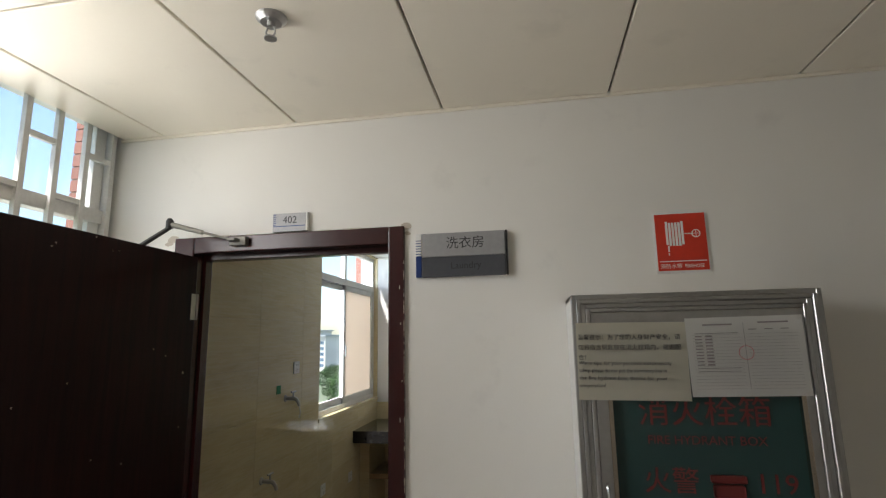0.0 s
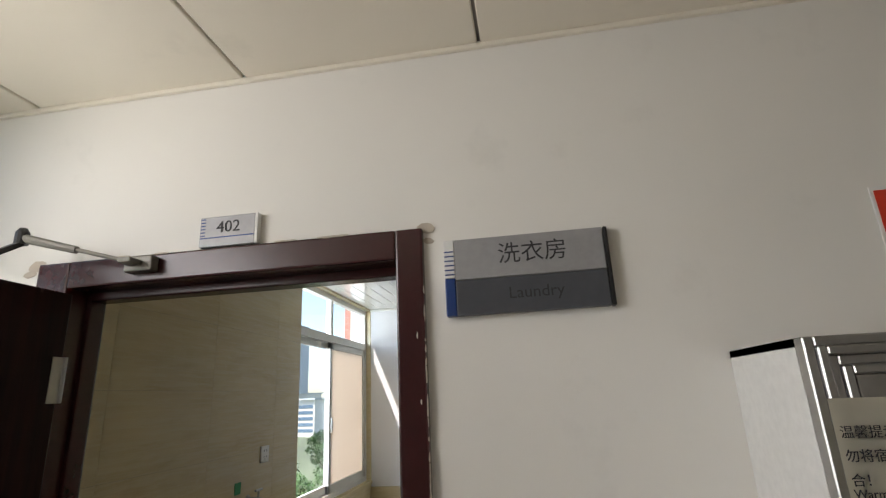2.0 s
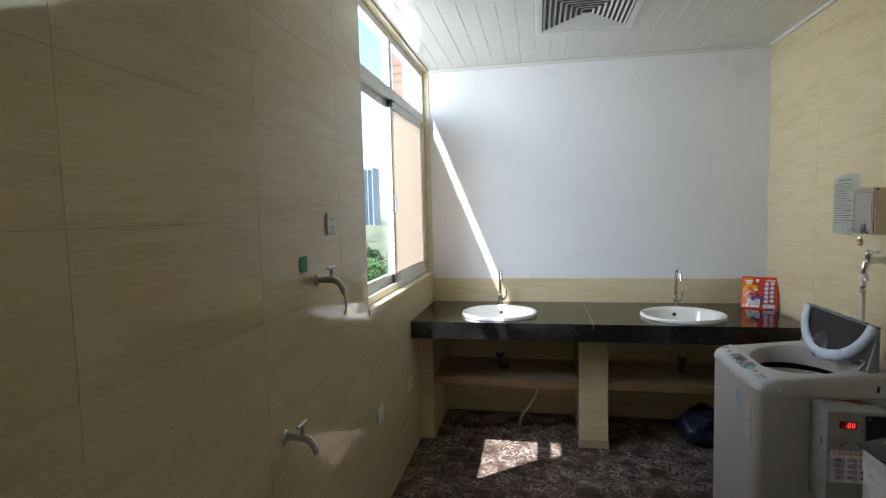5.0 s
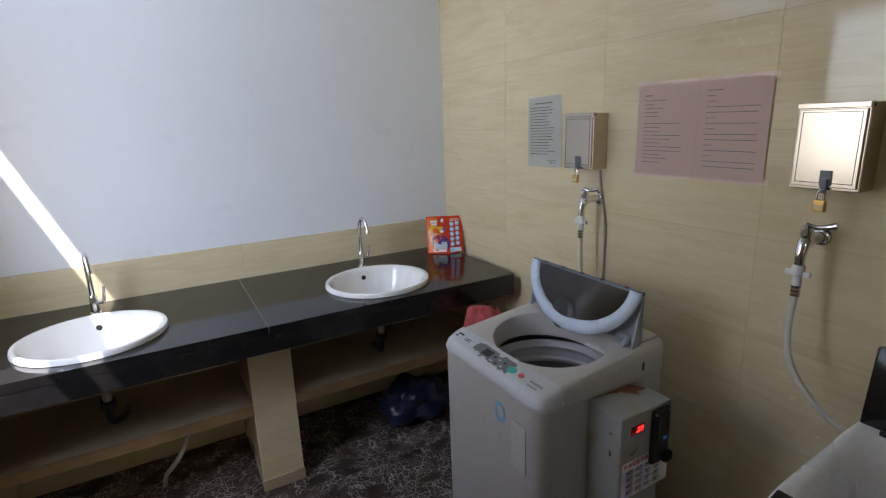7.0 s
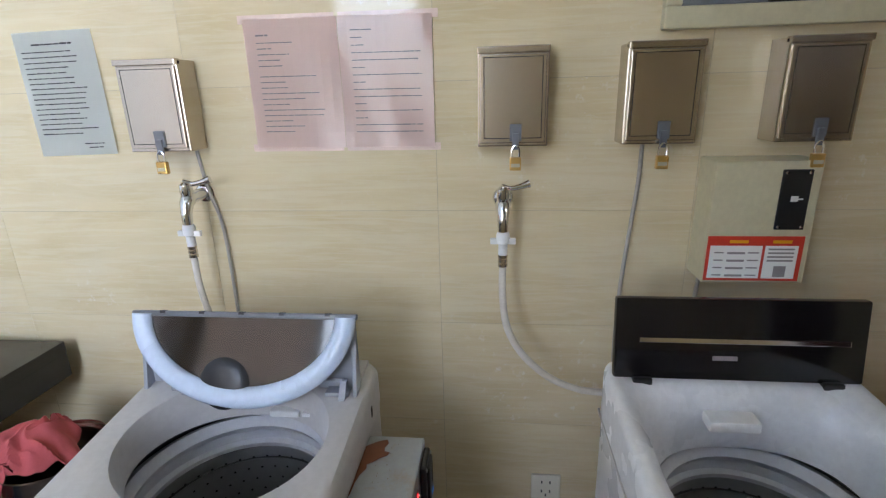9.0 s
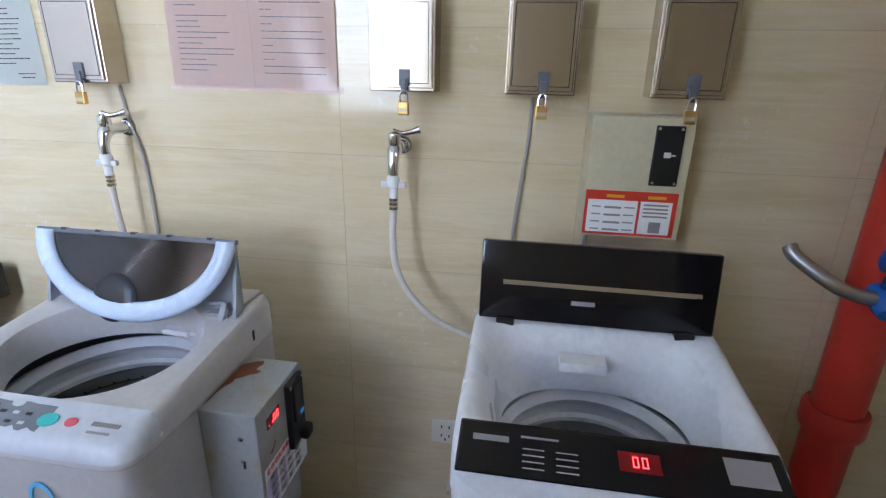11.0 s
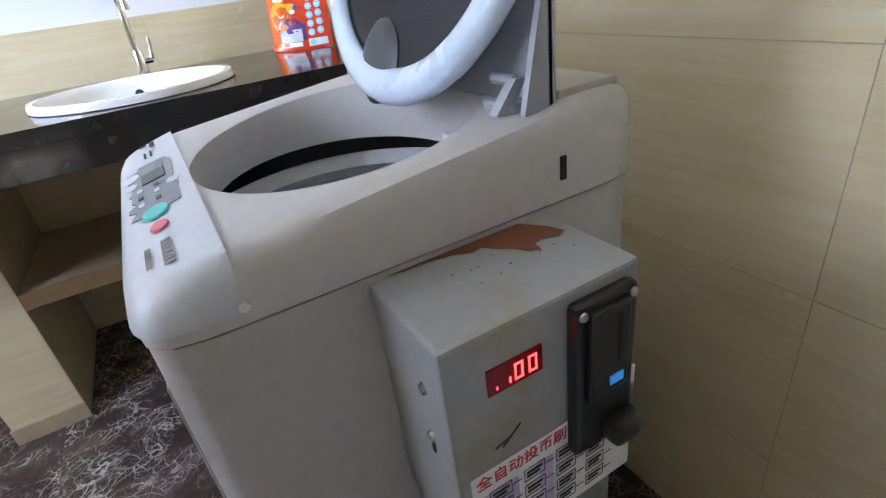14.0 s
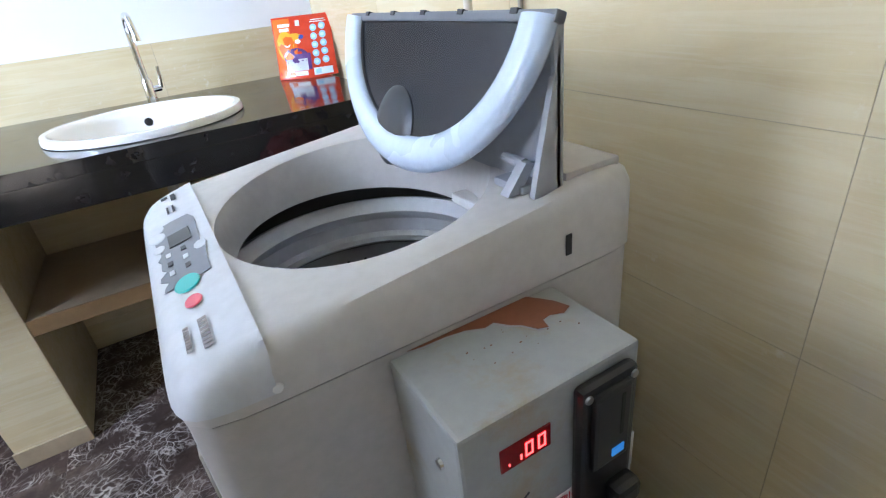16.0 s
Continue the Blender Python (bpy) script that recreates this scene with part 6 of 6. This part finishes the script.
def outside():
    ground = structure("ground", box(-900, -700, -13.2, 300, 900, -13.0), grained("far_ground", (0.10, 0.12, 0.07), 0.9, vary=0.4, scale=0.05, fine=1.0), "distant campus ground far below", "ground")
    # side wall of the building beyond the window
    joint = grained("brick_joint", (0.40, 0.31, 0.27), 0.9)
    brick = grained("red_brick_tile", (0.38, 0.17, 0.13), 0.8, vary=0.15)
    shapes = []
    for wide in (0.233, 0.1115):
        me = bpy.data.meshes.new("brick")
        bm0 = box(0, 0, 0, wide, 0.012, 0.058)
        bm0.to_mesh(me)
        bm0.free()
        me.materials.append(brick)
        shapes.append(me)
    for y0, y1, x0, x1, label in ((6.92, 7.7, -1.62, -1.385, "red brick-tiled pier outside the laundry window"), (PIER_S, PIER_S + 0.58, -1.82, -1.585, "red brick-tiled pier outside the corridor window")):
        col = tagged(part("outer_brick_column", box(x0, y0, -13, x1, y1, 8.0), joint), label, "column", kind="structure")
        for r in range(36):
            for x, me in (((0.001, shapes[0]),) if r % 2 else ((0.001, shapes[1]), (0.1225, shapes[1]))):
                o = new("brick", me)
                o.parent = col
                o.matrix_basis = pose(x0 + x, y0 - 0.010, 1.2 + 0.067 * r)
    tower_mat = grained("blue_glass_tower", (0.10, 0.16, 0.24), 0.25, vary=0.15, scale=0.05, fine=1)
    pale = grained("pale_tower_frame", (0.45, 0.48, 0.52), 0.7, scale=0.05, fine=1)
    for x, y, w, d, h in ((-250, 520, 26, 26, 92), (-282, 560, 24, 24, 84), (-330, 500, 30, 24, 60), (-210, 600, 30, 24, 66)):
        t = thing("tower_block", (x, y, -13), "distant blue-grey residential tower", "building", "distant towers")
        part("wall", box(-w / 2, -d / 2, 0, w / 2, d / 2, h), tower_mat, t)
        for k in range(6):
            part("rib", box(-w / 2 + w * k / 5 - 0.7, -d / 2 - 0.6, 0, -w / 2 + w * k / 5 + 0.7, d / 2 + 0.6, h + (2 if k % 2 else 0)), pale, t)
        part("roof", box(-w / 2 - 0.5, -d / 2 - 0.5, h, w / 2 + 0.5, d / 2 + 0.5, h + 3), pale, t)
    for x, y, w, d, h, nm in ((-120, 250, 60, 20, 16, "low"), (-170, 330, 70, 20, 20, "low")):
        t = thing("campus_building", (x, y, -13), "distant white campus building with dark window bands", "building", "campus buildings")
        t.rotation_euler.z = radians(-25)
        part("wall", box(-w / 2, -d / 2, 0, w / 2, d / 2, h), grained("white_render", (0.66, 0.64, 0.62), 0.8, scale=0.1, fine=1), t)
        for k in range(5):
            part("window_band", box(-w / 2 + 1, -d / 2 - 0.15, 2 + k * (h - 3) / 5, w / 2 - 1, -d / 2 + 0.1, 3.4 + k * (h - 3) / 5), tower_mat, t)
        part("roof", box(-w / 2 - 1, -d / 2 - 1, h, w / 2 + 1, d / 2 + 1, h + 0.8), pale, t)
    leaf = grained("leaf_green", (0.065, 0.15, 0.03), 0.6, vary=0.5, scale=0.6, fine=3)
    bark = grained("bark", (0.12, 0.08, 0.05), 0.9)
    r = random.Random(21)

    def tree():
        t = thing("tree", (0, 0, -13), "leafy green campus tree below the window", "tree", "campus trees")
        part("trunk", tube([(0, 0, 0), (0.1, 0.05, 2.5), (0.05, -0.1, 5.5)], [0.28, 0.22, 0.12], 9), bark, t)
        bm = bmesh.new()
        for k in range(7):
            a = 2 * math.pi * k / 7
            tube([(0.05, 0, 3.2 + 0.2 * k), (math.cos(a) * 1.1, math.sin(a) * 1.1, 4.8 + 0.2 * k), (math.cos(a) * 2.0, math.sin(a) * 2.0, 6.0 + 0.2 * k)], [0.1, 0.06, 0.02], 6, 4, bm=bm)
        part("limb", bm, bark, t)
        vs, fs = [], []
        clumps = [(Vector((r.gauss(0, 1.25), r.gauss(0, 1.25), r.uniform(4.6, 9.2))), r.uniform(0.6, 1.15)) for _ in range(34)]
        for c, s in clumps:
            for _ in range(170):
                d = Vector((r.gauss(0, 1), r.gauss(0, 1), r.gauss(0, 0.8)))
                d = d.normalized() * s * r.uniform(0.55, 1.05)
                p = c + d
                u = Vector((r.gauss(0, 1), r.gauss(0, 1), r.gauss(0, 1))).normalized()
                q = u.orthogonal().normalized()
                a, b = u * 0.17, q * 0.08
                i = len(vs)
                vs += [p - a, p + b, p + a, p - b]
                fs.append((i, i + 1, i + 2, i + 3))
        me = bpy.data.meshes.new("crown")
        me.from_pydata([tuple(v) for v in vs], [], fs)
        me.materials.append(leaf)
        o = new("crown", me)
        o.parent = t
        return t
    trees = [tree() for _ in range(2)]
    spots = [(-9.5, 24), (-14, 32), (-8.0, 33), (-19, 41), (-12.5, 42), (-25, 50), (-17, 52), (-32, 62), (-22, 64), (-40, 74), (-29, 78), (-52, 92), (-38, 95), (-60, 60), (-45, 50), (-33, 38), (-24, 26), (-38, 22), (-16, 16), (-30, 8), (-45, 0), (-28, -8)]
    for k, (x, y) in enumerate(spots):
        m = pose(x, y, -13, 0, 0, r.uniform(0, 360))
        s = r.uniform(0.85, 1.15)
        if k < 2:
            trees[k].matrix_basis = m
        else:
            copy_thing(trees[k % 2], m)


outside()

# ---- tiles (pieces of walls and floor) ----


def tile_mesh(name, w, h, t, material, bevel=0.0004):
    """A thin tile in the local x-y plane, its face at z = t."""
    bm = box(0, 0, 0, w, h, t - 0.0001)
    for v in bm.verts:
        if v.co.z > t / 2:
            v.co.x += bevel if v.co.x < w / 2 else -bevel
            v.co.y += bevel if v.co.y < h / 2 else -bevel
    me = bpy.data.meshes.new(name)
    bm.to_mesh(me)
    bm.free()
    me.materials.append(material)
    return me


TILES = {}


def lay(parent, m, w, h, t, material):
    key = (round(w, 3), round(h, 3), material.name)
    if key not in TILES:
        TILES[key] = tile_mesh("tile", w, h, t, material)
    o = new("tile", TILES[key])
    o.parent = parent
    o.matrix_basis = m


def course(parent, to_world, u0, u1, v0, v1, joint_u, joint_v, tw, th, material, holes=()):
    """Lays tiles over a rectangle (u, v) of a wall; joints run at joint_u + k * tw and joint_v + k * th."""
    g = 0.0003
    def cuts(a, b, j, s, extra):
        k = math.ceil((a - j) / s + 1e-6)
        out = {round(a, 4), round(b, 4)}
        while j + k * s < b - 1e-6:
            out.add(round(j + k * s, 4))
            k += 1
        out |= {round(e, 4) for e in extra if a < e < b}
        return sorted(out)
    us = cuts(u0, u1, joint_u, tw, [h[i] for h in holes for i in (0, 1)])
    vs = cuts(v0, v1, joint_v, th, [h[i] for h in holes for i in (2, 3)])
    for a, b in zip(us, us[1:]):
        for c, d in zip(vs, vs[1:]):
            mu, mv = (a + b) / 2, (c + d) / 2
            if any(h[0] < mu < h[1] and h[2] < mv < h[3] for h in holes) or b - a < 0.004 or d - c < 0.004:
                continue
            lay(parent, to_world(a + g, c + g), b - a - 2 * g, d - c - 2 * g, 0.012, material)


walls = {o.name: o for o in scene.objects}
# axes: the third column of each matrix is the way that the tile faces
E_AX = Matrix(((0, 0, -1, 0), (1, 0, 0, 0), (0, -1, 0, 0), (0, 0, 0, 1)))


def east(u, v):
    return Matrix(((0, 0, -1, EX + 0.012), (-1, 0, 0, -u), (0, 1, 0, v), (0, 0, 0, 1)))


def west(u, v):
    return Matrix(((0, 0, 1, WX - 0.012), (1, 0, 0, u), (0, 1, 0, v), (0, 0, 0, 1)))


def south_in(u, v):
    return Matrix(((-1, 0, 0, -u), (0, 0, 1, SY - 0.012), (0, 1, 0, v), (0, 0, 0, 1)))


def north(u, v):
    return Matrix(((1, 0, 0, u), (0, 0, -1, NY - 0.002), (0, 1, 0, v), (0, 0, 0, 1)))


def ground_tile(u, v):
    return Matrix(((1, 0, 0, u), (0, 1, 0, v), (0, 0, 1, -0.012), (0, 0, 0, 1)))


course(walls["wall_east"], east, -NY, -SY, 0, RCEIL, -4.848, -0.019, 0.62, 0.3135, CREAM_TILE)
course(walls["wall_west"], west, SY, NY, 0, RCEIL, 4.23, -0.01, 0.62, 0.31, CREAM_TILE, [(WIN_S, NY, SILL, WIN_T)])
course(walls["wall_south_backing"], south_in, -EX, -WX, 0, RCEIL, 0.1, -0.01, 0.62, 0.31, CREAM_TILE, [(-0.012, 0.962, 0.0, 2.14)])
course(walls["splashback_backing"], north, WX, EX, 0, 1.035, -0.12, 1.035 - 0.62, 0.62, 0.31, CREAM_TILE)
course(walls["floor_bed"], ground_tile, WX - 0.01, EX + 0.012, 3.0, NY - 0.002, -0.11, 6.06, 0.62, 0.62, FLOOR_MARBLE)
